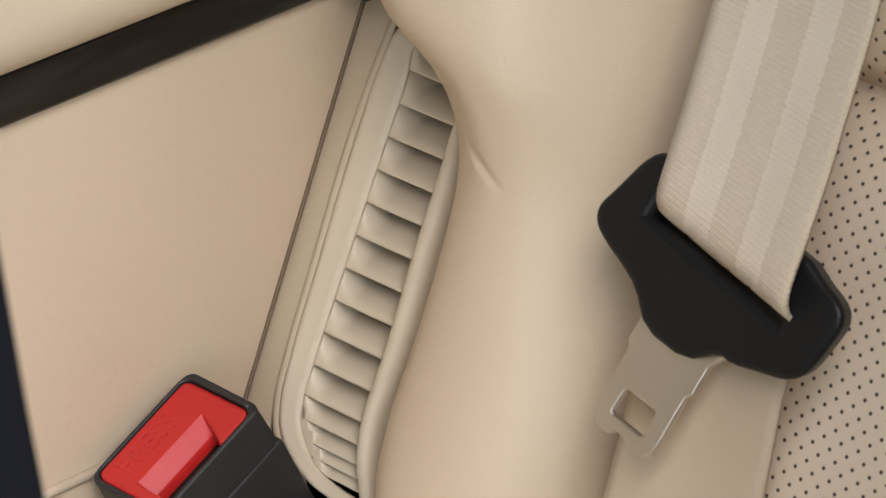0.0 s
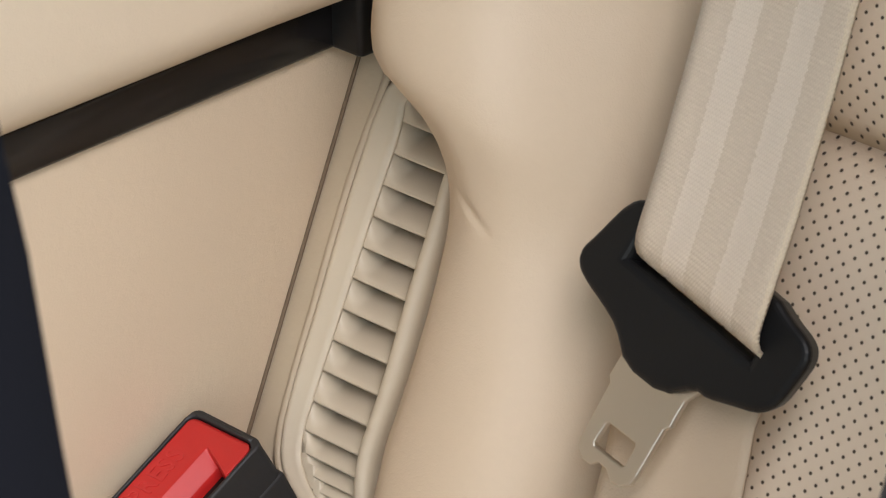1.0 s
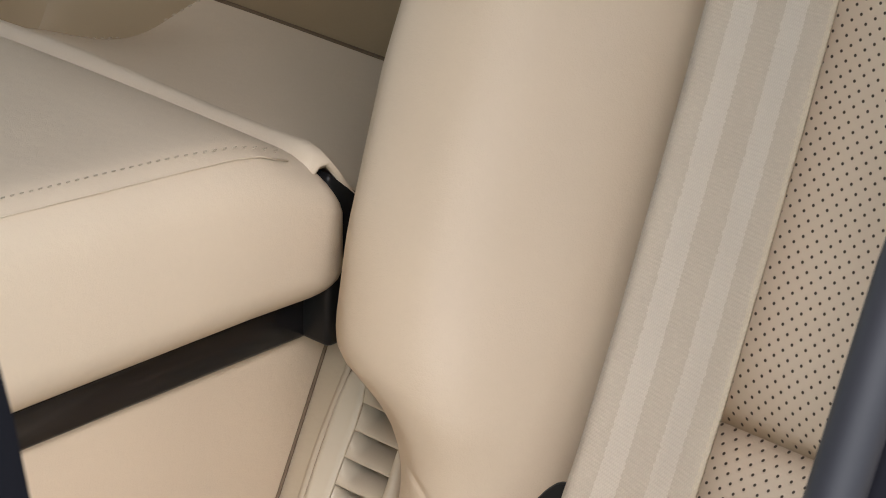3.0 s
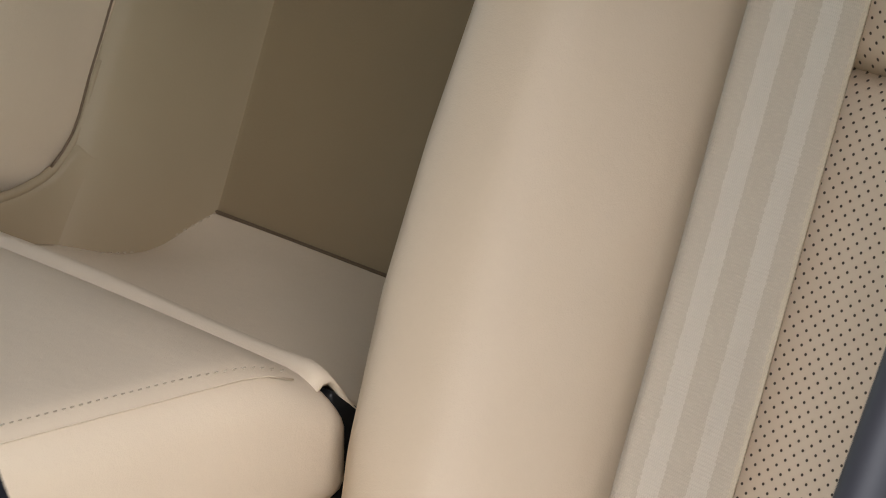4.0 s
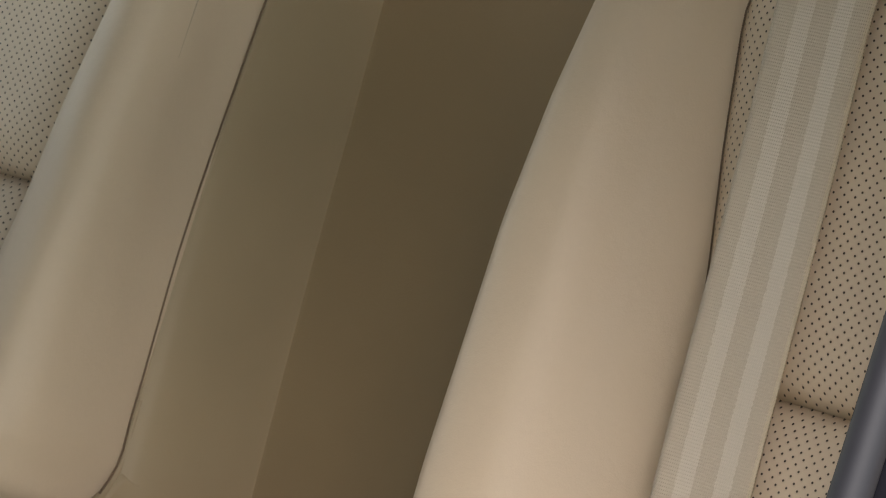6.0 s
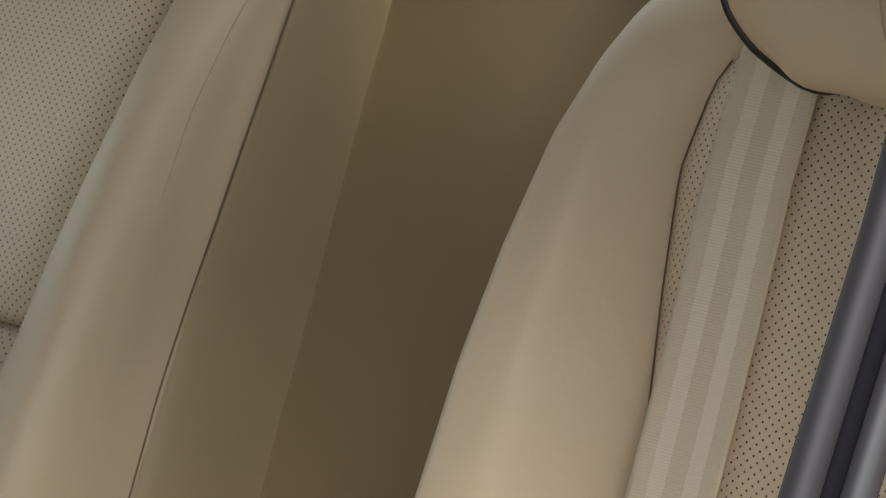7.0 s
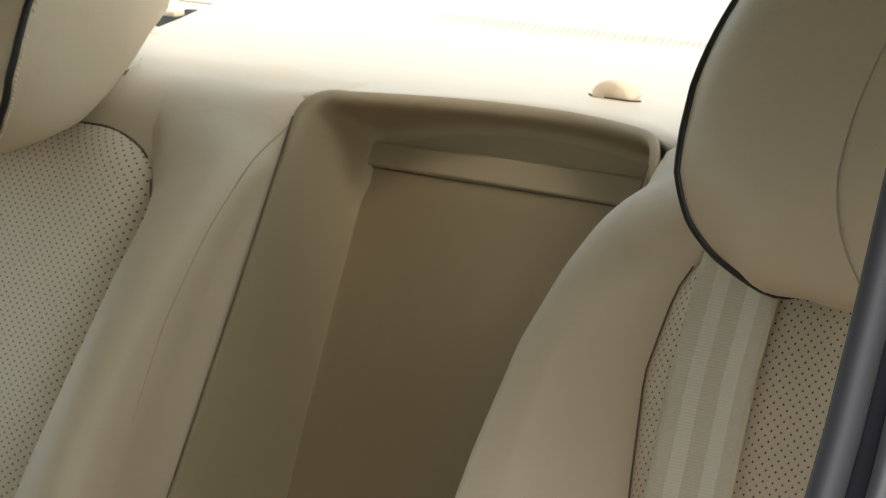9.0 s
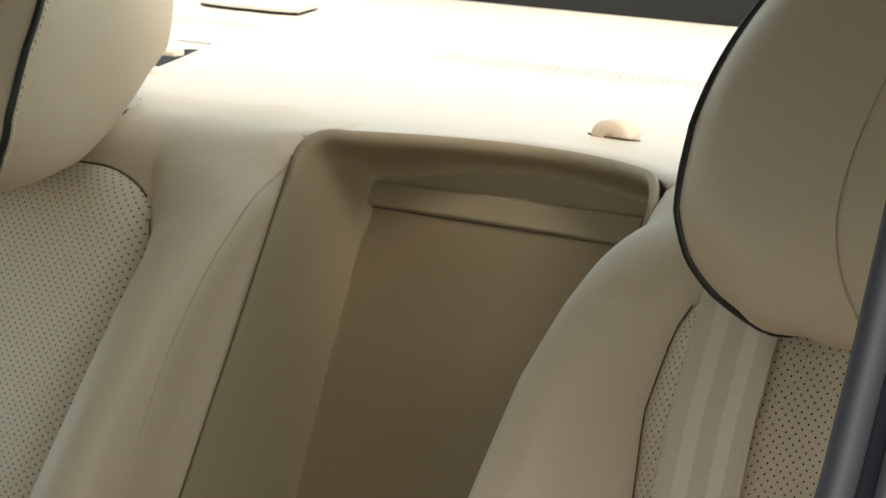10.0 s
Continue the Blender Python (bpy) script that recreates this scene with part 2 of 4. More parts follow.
def curve(keys, n):
    """A smooth curve of n points through keys (tuples of equal length)."""
    keys = np.array(keys, float)
    t = np.concatenate([[0], np.cumsum(np.linalg.norm(np.diff(keys, axis=0), axis=1))])
    s = np.linspace(0, t[-1], n)
    m = np.gradient(keys, t, axis=0)
    i = np.clip(np.searchsorted(t, s, side="right") - 1, 0, len(t) - 2)
    h = (t[i + 1] - t[i])[:, None]
    w = ((s - t[i]) / (t[i + 1] - t[i]))[:, None]
    return (2 * w**3 - 3 * w**2 + 1) * keys[i] + (w**3 - 2 * w**2 + w) * h * m[i] + (3 * w**2 - 2 * w**3) * keys[i + 1] + (w**3 - w**2) * h * m[i + 1]


def ease(v, a, b):
    k = min(1.0, max(0.0, (v - a) / (b - a)))
    return k * k * (3 - 2 * k)


# the seat back's frame: x across the car, u up along the reclined back, h out of it towards the front
UP = Vector((0, 0.4226, 0.9063))
OUT = Vector((0, -0.9063, 0.4226))
FOOT = Vector((0, 0.0055, 0.33))
ROLL_U, ROLL_R, ROLL_A = 0.500, 0.060, radians(65)


def S(x, u, h):
    x, u, h = float(x), float(u), float(h)
    return Vector((x, 0, 0)) + FOOT + u * UP + h * OUT


def B(x, u, h):
    """As S, but above ROLL_U the back rolls over into the level shelf."""
    if u <= ROLL_U:
        return S(x, u, h)
    a = min((u - ROLL_U) / ROLL_R, ROLL_A)
    a, rest = float(a), float(max(0.0, u - ROLL_U - ROLL_R * ROLL_A))
    p = S(x, ROLL_U + (ROLL_R + h) * math.sin(a), -ROLL_R + (ROLL_R + h) * math.cos(a))
    return p + rest * (math.cos(a) * UP - math.sin(a) * OUT)


# ---- rear seats ----
# sections of the inner bolster by height u: eight points (x, h) from the recess side to the seam with the pad
SECTIONS = [
    (-0.080, [(0.1382, -0.012), (0.1392, 0.003), (0.1455, 0.0100), (0.157, 0.0160), (0.173, 0.0205), (0.188, 0.0205), (0.200, 0.012), (0.206, -0.004)]),
    (0.055, [(0.1376, -0.012), (0.1388, 0.003), (0.1455, 0.0110), (0.157, 0.0180), (0.173, 0.0230), (0.188, 0.0230), (0.200, 0.013), (0.205, -0.004)]),
    (0.082, [(0.1358, -0.012), (0.1372, 0.003), (0.1450, 0.0140), (0.157, 0.0230), (0.172, 0.0290), (0.187, 0.0285), (0.198, 0.016), (0.204, -0.004)]),
    (0.095, [(0.1318, -0.014), (0.1336, 0.004), (0.1412, 0.0180), (0.153, 0.0290), (0.168, 0.0365), (0.185, 0.0340), (0.197, 0.018), (0.203, -0.004)]),
    (0.107, [(0.126, -0.020), (0.1280, 0.003), (0.132, 0.018), (0.140, 0.036), (0.155, 0.049), (0.175, 0.045), (0.194, 0.021), (0.203, -0.004)]),
    (0.118, [(0.116, -0.022), (0.1150, 0.004), (0.116, 0.022), (0.121, 0.040), (0.135, 0.052), (0.160, 0.049), (0.186, 0.024), (0.202, -0.004)]),
    (0.150, [(0.112, -0.028), (0.1095, 0.000), (0.1095, 0.026), (0.1135, 0.043), (0.124, 0.054), (0.150, 0.053), (0.180, 0.026), (0.201, -0.004)]),
    (0.250, [(0.1120, -0.028), (0.1081, 0.000), (0.1073, 0.027), (0.1093, 0.042), (0.1173, 0.053), (0.1413, 0.053), (0.1713, 0.026), (0.1933, -0.004)]),
    (0.350, [(0.1120, -0.028), (0.1074, 0.000), (0.1053, 0.026), (0.1078, 0.041), (0.1158, 0.049), (0.1348, 0.047), (0.1568, 0.024), (0.1758, -0.004)]),
    (0.400, [(0.1120, -0.028), (0.1084, -0.002), (0.1063, 0.024), (0.1098, 0.037), (0.1178, 0.043), (0.1328, 0.041), (0.1498, 0.022), (0.1658, -0.004)]),
    (0.450, [(0.1120, -0.028), (0.1090, -0.006), (0.1070, 0.018), (0.1110, 0.029), (0.1190, 0.034), (0.1310, 0.033), (0.1450, 0.018), (0.1590, -0.004)]),
    (0.487, [(0.1120, -0.030), (0.1100, -0.014), (0.1085, 0.007), (0.1130, 0.016), (0.1210, 0.021), (0.1330, 0.021), (0.1470, 0.013), (0.1620, -0.004)]),
    (0.512, [(0.112, -0.034), (0.1115, -0.022), (0.1110, -0.005), (0.1160, 0.004), (0.124, 0.009), (0.137, 0.011), (0.155, 0.009), (0.175, -0.002)]),
    (0.535, [(0.112, -0.040), (0.1120, -0.032), (0.1120, -0.020), (0.1170, -0.008), (0.125, -0.001), (0.140, 0.004), (0.165, 0.005), (0.195, 0.003)]),
    (0.556, [(0.1115, -0.012), (0.1115, -0.009), (0.1120, -0.005), (0.1160, -0.001), (0.126, 0.002), (0.142, 0.003), (0.190, 0.004), (0.240, 0.0005)]),
    (0.566, [(0.1085, -0.003), (0.1095, -0.001), (0.1110, 0.000), (0.1145, 0.002), (0.125, 0.003), (0.142, 0.003), (0.190, 0.004), (0.240, 0.0005)]),
    (0.576, [(0.1030, 0.001), (0.1050, 0.001), (0.1080, 0.002), (0.1130, 0.003), (0.124, 0.003), (0.142, 0.003), (0.190, 0.004), (0.240, 0.0005)]),
    (0.588, [(0.098, 0.000), (0.1010, 0.001), (0.1060, 0.002), (0.1120, 0.003), (0.124, 0.003), (0.142, 0.003), (0.190, 0.004), (0.240, 0.0005)]),
    (0.660, [(0.098, 0.000), (0.1010, 0.001), (0.1060, 0.002), (0.1120, 0.003), (0.124, 0.003), (0.142, 0.003), (0.190, 0.004), (0.240, 0.0005)]),
]
SEAMS_U = (-0.060, 0.134, 0.313, 0.526)
OUTER_X = 0.440


def low_section(u, edge, top, right):
    """A lower section: its side climbs steeply from the vent's rail at x = edge, then the front runs almost level."""
    k = float(np.interp(u, [0.03, 0.15], [0.0, 1.0]))
    return (u, [(edge - 0.004, -0.012), (edge + 0.0005, 0.0), (edge + 0.0105, 0.012), (edge + 0.8 * 0.80 * top + 0.0012, 0.80 * top), (edge + 0.8 * top + 0.011, top), (0.187 - 0.032 * k, (0.97 + 0.02 * k) * top), (0.200 - 0.018 * k, (0.55 - 0.06 * k) * top), (right, -0.004)])


# the bolster beside the vent: edge of its outline and swell by height
LOW = [(-0.080, 0.1400, 0.0270, 0.206), (-0.009, 0.1372, 0.0280, 0.2055), (0.000, 0.1332, 0.0280, 0.2055), (0.010, 0.1315, 0.0280, 0.2055), (0.020, 0.1322, 0.0282, 0.205), (0.044, 0.1330, 0.0290, 0.205), (0.060, 0.1325, 0.0298, 0.2045),
       (0.074, 0.1316, 0.0310, 0.204), (0.0825, 0.1302, 0.0325, 0.204), (0.0890, 0.1278, 0.0350, 0.2035), (0.0945, 0.1245, 0.0380, 0.203), (0.0995, 0.1200, 0.0415, 0.203), (0.1045, 0.1138, 0.0450, 0.203), (0.1085, 0.1050, 0.0475, 0.2025)]
RIGHT = [low_section(*k) for k in LOW] + [
    (0.113, [(0.1100, -0.022), (0.1070, 0.002), (0.1110, 0.020), (0.1225, 0.0375), (0.1370, 0.0490), (0.1650, 0.0485), (0.1875, 0.0248), (0.202, -0.004)]),
    (0.122, [(0.1110, -0.024), (0.1085, 0.002), (0.1105, 0.022), (0.1195, 0.0400), (0.1330, 0.0515), (0.1622, 0.0508), (0.1862, 0.0252), (0.202, -0.004)]),
    (0.150, [(0.112, -0.028), (0.1115, 0.000), (0.1115, 0.026), (0.1160, 0.043), (0.1268, 0.054), (0.152, 0.053), (0.181, 0.026), (0.201, -0.004)]),
    (0.200, [(0.112, -0.028), (0.1083, 0.000), (0.1075, 0.0265), (0.1098, 0.0425), (0.1190, 0.0535), (0.145, 0.053), (0.1757, 0.026), (0.1972, -0.004)]),
    (0.250, [(0.1120, -0.028), (0.1074, 0.000), (0.1064, 0.027), (0.1084, 0.042), (0.1165, 0.053), (0.1410, 0.053), (0.1713, 0.026), (0.1938, -0.004)]),
    (0.350, [(0.1120, -0.028), (0.1078, 0.000), (0.1057, 0.026), (0.1082, 0.041), (0.1162, 0.049), (0.1352, 0.047), (0.1575, 0.024), (0.1775, -0.004)]),
    (0.400, [(0.1120, -0.028), (0.1080, -0.002), (0.1058, 0.024), (0.1093, 0.037), (0.1175, 0.043), (0.1328, 0.041), (0.1498, 0.022), (0.1665, -0.004)]),
    (0.450, [(0.1120, -0.028), (0.1092, -0.006), (0.1072, 0.018), (0.1112, 0.029), (0.1190, 0.034), (0.1305, 0.033), (0.1440, 0.018), (0.1575, -0.004)]),
] + [k for k in SECTIONS if k[0] > 0.46]


def joint_x(u):
    """How far the recess's joint bows away from the middle."""
    return float(np.interp(u, [0.19, 0.25, 0.30, 0.35, 0.40, 0.45, 0.50], [0.0005, 0.0012, 0.0022, 0.0020, 0.0012, 0.0004, 0.0]))


def blend(table, u):
    us = [k[0] for k in table]
    pts = np.array([k[1] for k in table])
    out = np.zeros((8, 2))
    for du, w in ((-0.004, 0.25), (0, 0.5), (0.004, 0.25)):
        for k in range(8):
            for c in range(2):
                out[k, c] += w * np.interp(u + du, us, pts[:, k, c])
    return out


def section(u, side=1):
    if side > 0:
        return blend(RIGHT, u)
    # the far bolster ends higher up and lies a little further from the middle
    out = blend(SECTIONS, float(np.interp(u, [-0.1, 0.20, 0.30, 1.0], [-0.165, 0.135, 0.30, 1.0])))
    out[1:, 0] += np.interp(u, [0.22, 0.35, 0.45, 0.487, 0.512], [0.0, 0.0032, 0.0030, 0.0020, 0.0]) + joint_x(u)
    return out


def seam_x(u, side=1):
    if side > 0:
        return blend(RIGHT, u)[7][0]
    return blend(SECTIONS, u)[7][0] + np.interp(u, [0.22, 0.35, 0.45, 0.487, 0.512], [0.0, 0.0032, 0.0030, 0.0020, 0.0])


def wrinkle(x, u):
    """Two short creases in the soft leather."""
    h = 0.0
    for x0, u0, dx, du, size, deep in ((0.1580, 0.0900, 0.0112, -0.0066, 0.0013, 0.0013), (0.136, 0.4965, 0.026, -0.003, 0.0030, 0.0038)):
        a = ((x - x0) * dx + (u - u0) * du) / (dx * dx + du * du)
        a = min(1.0, max(0.0, a))
        d = math.hypot(x - x0 - a * dx, u - u0 - a * du)
        h -= deep * math.exp(-((d / size) ** 2)) * (1 - 0.6 * abs(2 * a - 1))
    return h


def bolster_rows(side):
    rows = []
    for u in list(np.linspace(-0.08, 0.074, 14)) + list(np.linspace(0.0755, 0.1000, 40)) + list(np.linspace(0.1012, 0.135, 30)) + list(np.linspace(0.14, 0.21, 24)) + list(np.linspace(0.22, 0.42, 20)) + list(np.linspace(0.43, 0.60, 32)) + [0.63, 0.66]:
        row = []
        for x, h in curve(section(u, side), 110):
            row.append(B(side * x, u, h + (wrinkle(x, u) if side > 0 else 0.3 * wrinkle(x, u)) - 0.0035 * ease(u, 0.60, 0.66)))
        rows.append(row)
    return rows


def pad_rows(side, lo, hi, top):
    """One pillow of the perforated centre between two cross seams."""
    rows, uv = [], []
    for t in np.linspace(0, 1, 30):
        u = lo + t * (hi - lo)
        a, b = (u - lo) / 0.016, (hi - u) / 0.020
        dip = max(math.exp(-a * 1.6), math.exp(-b * 1.6))
        x0 = seam_x(min(u, 0.50), side) - 0.001
        if top:                                   # rounded upper inner corner
            c = max(0.0, 1 - (hi - u) / 0.030)
            x0 += 0.040 * (1 - math.sqrt(max(0.0, 1 - c * c)))
        row, line = [], []
        for s in np.linspace(0, 1, 40) ** 1.3:
            x = x0 + s * (OUTER_X - x0)
            e = min(1.0, (x - x0) / 0.030)
            h = -0.006 + 0.016 * math.sqrt(1 - (1 - e) ** 2) - 0.013 * dip
            row.append(B(side * x, u, h))
            line.append((x, u))
        rows.append(row)
        uv.append(line)
    return rows, uv


def pad_h(x, u, side):
    """Height of the top pad near its upper edge; far down beyond its rounded corner."""
    c = max(0.0, 1 - (SEAMS_U[3] - u) / 0.030)
    x0 = seam_x(min(u, 0.50), side) - 0.001 + 0.040 * (1 - math.sqrt(max(0.0, 1 - c * c)))
    if x < x0:
        return -1.0
    e = min(1.0, (x - x0) / 0.030)
    return -0.006 + 0.016 * math.sqrt(1 - (1 - e) ** 2) - 0.013 * math.exp(-(SEAMS_U[3] - u) / 0.020 * 1.6)


def band_h(x, u):
    """Height of the leather band above the pads."""
    return -0.004 + 0.008 * min(1, (u - 0.500) / 0.03) - 0.0050 * ease(u, 0.59, 0.66) - 0.0060 * (1 - ease(x, 0.165, 0.190)) * ease(u, 0.535, 0.560)


def rear_seat(side, label):
    seat = thing("rear_seat", (side * 0.28, -0.02, 0.30))
    inv = seat.matrix_basis.inverted()
    made = []
    made.append(sheet("bolster", bolster_rows(side), LEATHER, seat, "smooth beige leather side bolster", flip=side < 0))
    for i in range(3):
        rows, uv = pad_rows(side, SEAMS_U[i], SEAMS_U[i + 1], i == 2)
        made.append(sheet("backrest_pad", rows, PERFORATED, seat, "perforated beige leather pad", uv, flip=side < 0))
    # leather band above the pads, rolled over towards the shelf
    rows = [[B(side * x, u, band_h(x, u)) for x in np.linspace(0.165, OUTER_X, 40)] for u in np.linspace(0.500, 0.66, 30)]
    made.append(sheet("backrest_top", rows, LEATHER, seat, flip=side < 0))
    # seam cord along the upper edge of the top pad
    path = []
    for x in np.linspace(0.176, OUTER_X - 0.004, 60):
        u = SEAMS_U[3]
        while pad_h(x, u, side) < band_h(x, u) and u > 0.49:
            u -= 0.0002
        path.append(B(side * x, u, band_h(x, u) + 0.0002))
    made.append(tube("seam", path, 0.0006, SEAM, seat, "dark seam line above the pad"))
    # dark cord in the seam between bolster and pad
    path = [B(side * (seam_x(u, side) - 0.0005), u, -0.0010) for u in np.linspace(-0.05, 0.498, 60)]
    made.append(tube("seam", path, 0.00038, SEAM, seat, "dark seam line"))
    if side < 0:                                  # seam that runs from the recess over the shoulder
        path = []
        for u, x, h in curve([(0.5385, 0.1120, -0.0246), (0.5328, 0.1136, -0.0218), (0.5246, 0.1140, -0.0155), (0.5121, 0.1111, -0.0056), (0.4977, 0.1106, 0.0008), (0.4852, 0.1104, 0.0060), (0.4585, 0.1102, 0.0134), (0.4300, 0.1103, 0.0188), (0.3970, 0.1106, 0.0206), (0.3600, 0.1109, 0.0215)], 70):
            path.append(S(side * x, u, h))
        made.append(tube("seam", path, 0.0004, THREAD, seat, "shoulder seam"))
    path = [B(side * (seam_x(u, side) + 0.0004), u, -0.0040) for u in np.linspace(-0.05, 0.498, 60)]
    made.append(tube("welt", path, 0.0026, LEATHER, seat, "leather welt in the seam"))
    rows = [[S(side * x, u, h) for x in np.linspace(0.118, OUTER_X, 4)] for u, h in ((-0.14, -0.03), (0.50, -0.045), (0.52, -0.09), (-0.14, -0.09), (-0.14, -0.03))]
    made.append(sheet("backrest_core", rows, CARPET, seat, "dark seat back core", thick=0))
    for ob in made:
        ob.matrix_parent_inverse = inv
    return tagged(seat, label, "car seat", "rear seats")


rear_seat(1, "beige leather rear seat back with perforated centre, belt across it")
rear_seat(-1, "beige leather rear seat back with perforated centre beside the armrest recess")

for side in (1, -1):
    cushion = block("seat_cushion", (min(side * 0.135, side * OUTER_X), -0.46, 0.10), (max(side * 0.135, side * OUTER_X), -0.035, 0.285), LEATHER, None, "", 0.03, 5)
    tagged(cushion, "beige leather rear seat cushion below the seat back", "seat cushion", "rear cushions")


# ---- headrests ----
HRX = 0.332
TUCK = ((0.480, 0.056), (0.485, 0.050), (0.489, 0.038), (0.495, 0.025), (0.505, 0.015), (0.523, 0.006), (0.548, 0.003), (0.60, 0.003))
REAR = ((0.485, 0.020), (0.495, 0.030), (0.517, 0.012), (0.541, -0.001), (0.572, -0.0125), (0.590, -0.0230), (0.620, -0.0275), (0.660, -0.0190), (0.690, 0.010))


def hr_edge(side, n=64, grow=0.0):
    """The headrest's edge: square below, where it sweeps back under, and narrowing above; points (x, u, h)."""
    pts = []
    for k in range(n):
        a = 2 * math.pi * k / n
        c, t = math.cos(a), math.sin(a)
        e, b = (0.50, 0.077 if side > 0 else 0.071) if t < 0 else (1.0, 0.125)
        x = HRX + (0.128 + grow) * math.copysign(abs(c) ** e, c)
        u = 0.557 + (b + grow) * math.copysign(abs(t) ** e, t)
        h = 0.077 - 0.10 * max(0.0, u - 0.556) - float(np.interp(u, [p[0] for p in TUCK], [p[1] for p in TUCK]))
        low = (1 - ease(abs(x - HRX), 0.062, 0.100)) * ease(0.505 - u, 0.0, 0.015)
        h, u = h - 0.012 * low, u + (0.027 if side > 0 else 0.026) * low
        pts.append((side * x, u, h))
    return pts


def headrest(side, label):
    base = S(side * HRX, 0.50, 0.0)
    hr = thing("headrest", base)
    inv = hr.matrix_basis.inverted()
    made = []

    def front_h(r, h):
        return 0.0895 - (0.0895 - h) * r ** 7

    def belly(x, u):
        return (0.0335 * (1 - ease(abs(abs(x) - HRX), 0.058, 0.117)) if side > 0 else 0.034 * (1 - ease(abs(abs(x) - HRX), 0.062, 0.100))) * ease(0.53 - u, 0.0, 0.02)

    def rear_h(u, h):
        return min(float(np.interp(u, [p[0] for p in REAR], [p[1] for p in REAR])), h - 0.006)

    edge = hr_edge(side, 96)
    front_rows = [[S(side * HRX + (x - side * HRX) * r, 0.556 + (u - 0.556) * r - belly(x, u) * math.sin(math.pi * r ** 4.5), front_h(r, h)) for x, u, h in edge] for r in 1 - np.linspace(0, 1, 30) ** 2 * 0.999]
    made.append(sheet("front_cushion", front_rows, LEATHER, hr, "beige leather headrest front", closed=True, thick=0, flip=side < 0))
    rows = []
    for f in np.linspace(0, 1, 14):
        r = 1 + 0.010 * math.sin(math.pi * f) - 0.05 * f ** 4
        rows.append([S(side * HRX + (x - side * HRX) * r, 0.556 + (u - 0.556) * r, h + (rear_h(u, h) - h) * (1 - (1 - f) ** 1.4)) for x, u, h in edge])
    for r in (0.92, 0.86, 0.75, 0.5, 0.25, 0.001):
        rows.append([S(side * HRX + (x - side * HRX) * r, 0.556 + (u - 0.556) * r, rear_h(0.556 + (u - 0.556) * r, h) - 0.008 * (1 - r ** 3)) for x, u, h in edge])
    made.append(sheet("back_cover", rows, LEATHER, hr, "beige leather headrest side and back", closed=True, thick=0, flip=side > 0))
    path = [S(x, u, h) for x, u, h in hr_edge(side, 128, 0.0006)]
    made.append(tube("piping", path + path[:1], 0.0020, PIPING, hr, "black piping round the headrest's edge"))
    # seams of the front's middle panel
    skin = np.array([((p - FOOT).x, (p - FOOT).dot(UP), (p - FOOT).dot(OUT)) for row in front_rows[11:] for p in row])
    for sgn in (1, -1):
        path = []
        for d, u in curve([(-0.010, 0.6250), (-0.022, 0.6020), (-0.030, 0.5780), (-0.0355, 0.5480), (-0.0340, 0.5160), (-0.0260, 0.4940), (-0.0210, 0.4860)], 40):
            x = side * (HRX - sgn * d)
            w = 1 / (((skin[:, :2] - (x, u)) ** 2).sum(1) + 4e-6) ** 2
            path.append(S(x, u, float((w * skin[:, 2]).sum() / w.sum()) + 0.0005))
        made.append(tube("seam", path, 0.00045, THREAD, hr))
    bm = bmesh.new()
    for x, u, h in hr_edge(side, 190, 0.0002):
        m = Matrix.Translation(S(x, u, h - 0.0046)) @ Matrix.Diagonal((0.0008, 0.0009, 0.0011, 1))
        bmesh.ops.create_icosphere(bm, subdivisions=1, radius=1, matrix=m)
    made.append(tagged(part("stitching", bm, THREAD_PALE, hr), kind="stuff"))
    for dx in (-0.05, 0.05):
        made.append(tube("post", [S(side * HRX + dx, u, h) for u, h in ((0.42, -0.035), (0.48, -0.022), (0.52, 0.002), (0.57, 0.030))], 0.006, CHROME, hr, "chrome headrest post"))
    for ob in made:
        ob.matrix_parent_inverse = inv
    return tagged(hr, label, "headrest", "rear headrests")


headrest(1, "beige leather headrest with black piping above the belt")
headrest(-1, "beige leather headrest with black piping beside the shelf")


# ---- armrest recess between the seats ----
recess = thing("armrest_recess", (0, 0.17, 0.46))
RINV = recess.matrix_basis.inverted()


def recess_outline():
    def corner(x, u, r):
        return [(-0.112 - (joint_x(v) if x < -0.094 else 0.0), v) for v in np.linspace(0.10, u - 0.003, 40)] + [(x + r * math.cos(radians(a)), u + 1.02 * r * math.sin(radians(a))) for a in np.linspace(180, 100, 9)[1:]]
    pts, right = corner(-0.095, 0.5430, 0.017), corner(-0.090, 0.538, 0.022)
    top = [(x, 0.570 - 0.0095 * (x / 0.094) ** 2) for x in np.linspace(-0.090, 0.090, 25)]
    return pts + top + [(-x, u) for x, u in reversed(right)]


def back_h(u):
    """Depth of the recess; it grows shallower towards the top."""
    return -0.0860 + 0.0060 * ease(u, 0.36, 0.50) + 0.0042 * ease(u, 0.495, 0.530)


def half_back(u):
    """Half the width of the back panel, which narrows towards the foot."""
    return float(np.interp(u, [0.10, 0.20, 0.25, 0.30, 0.35, 0.40, 0.45, 0.50, 0.53], [0.0925, 0.0968, 0.1000, 0.1032, 0.1056, 0.1068, 0.1064, 0.1060, 0.1060]))


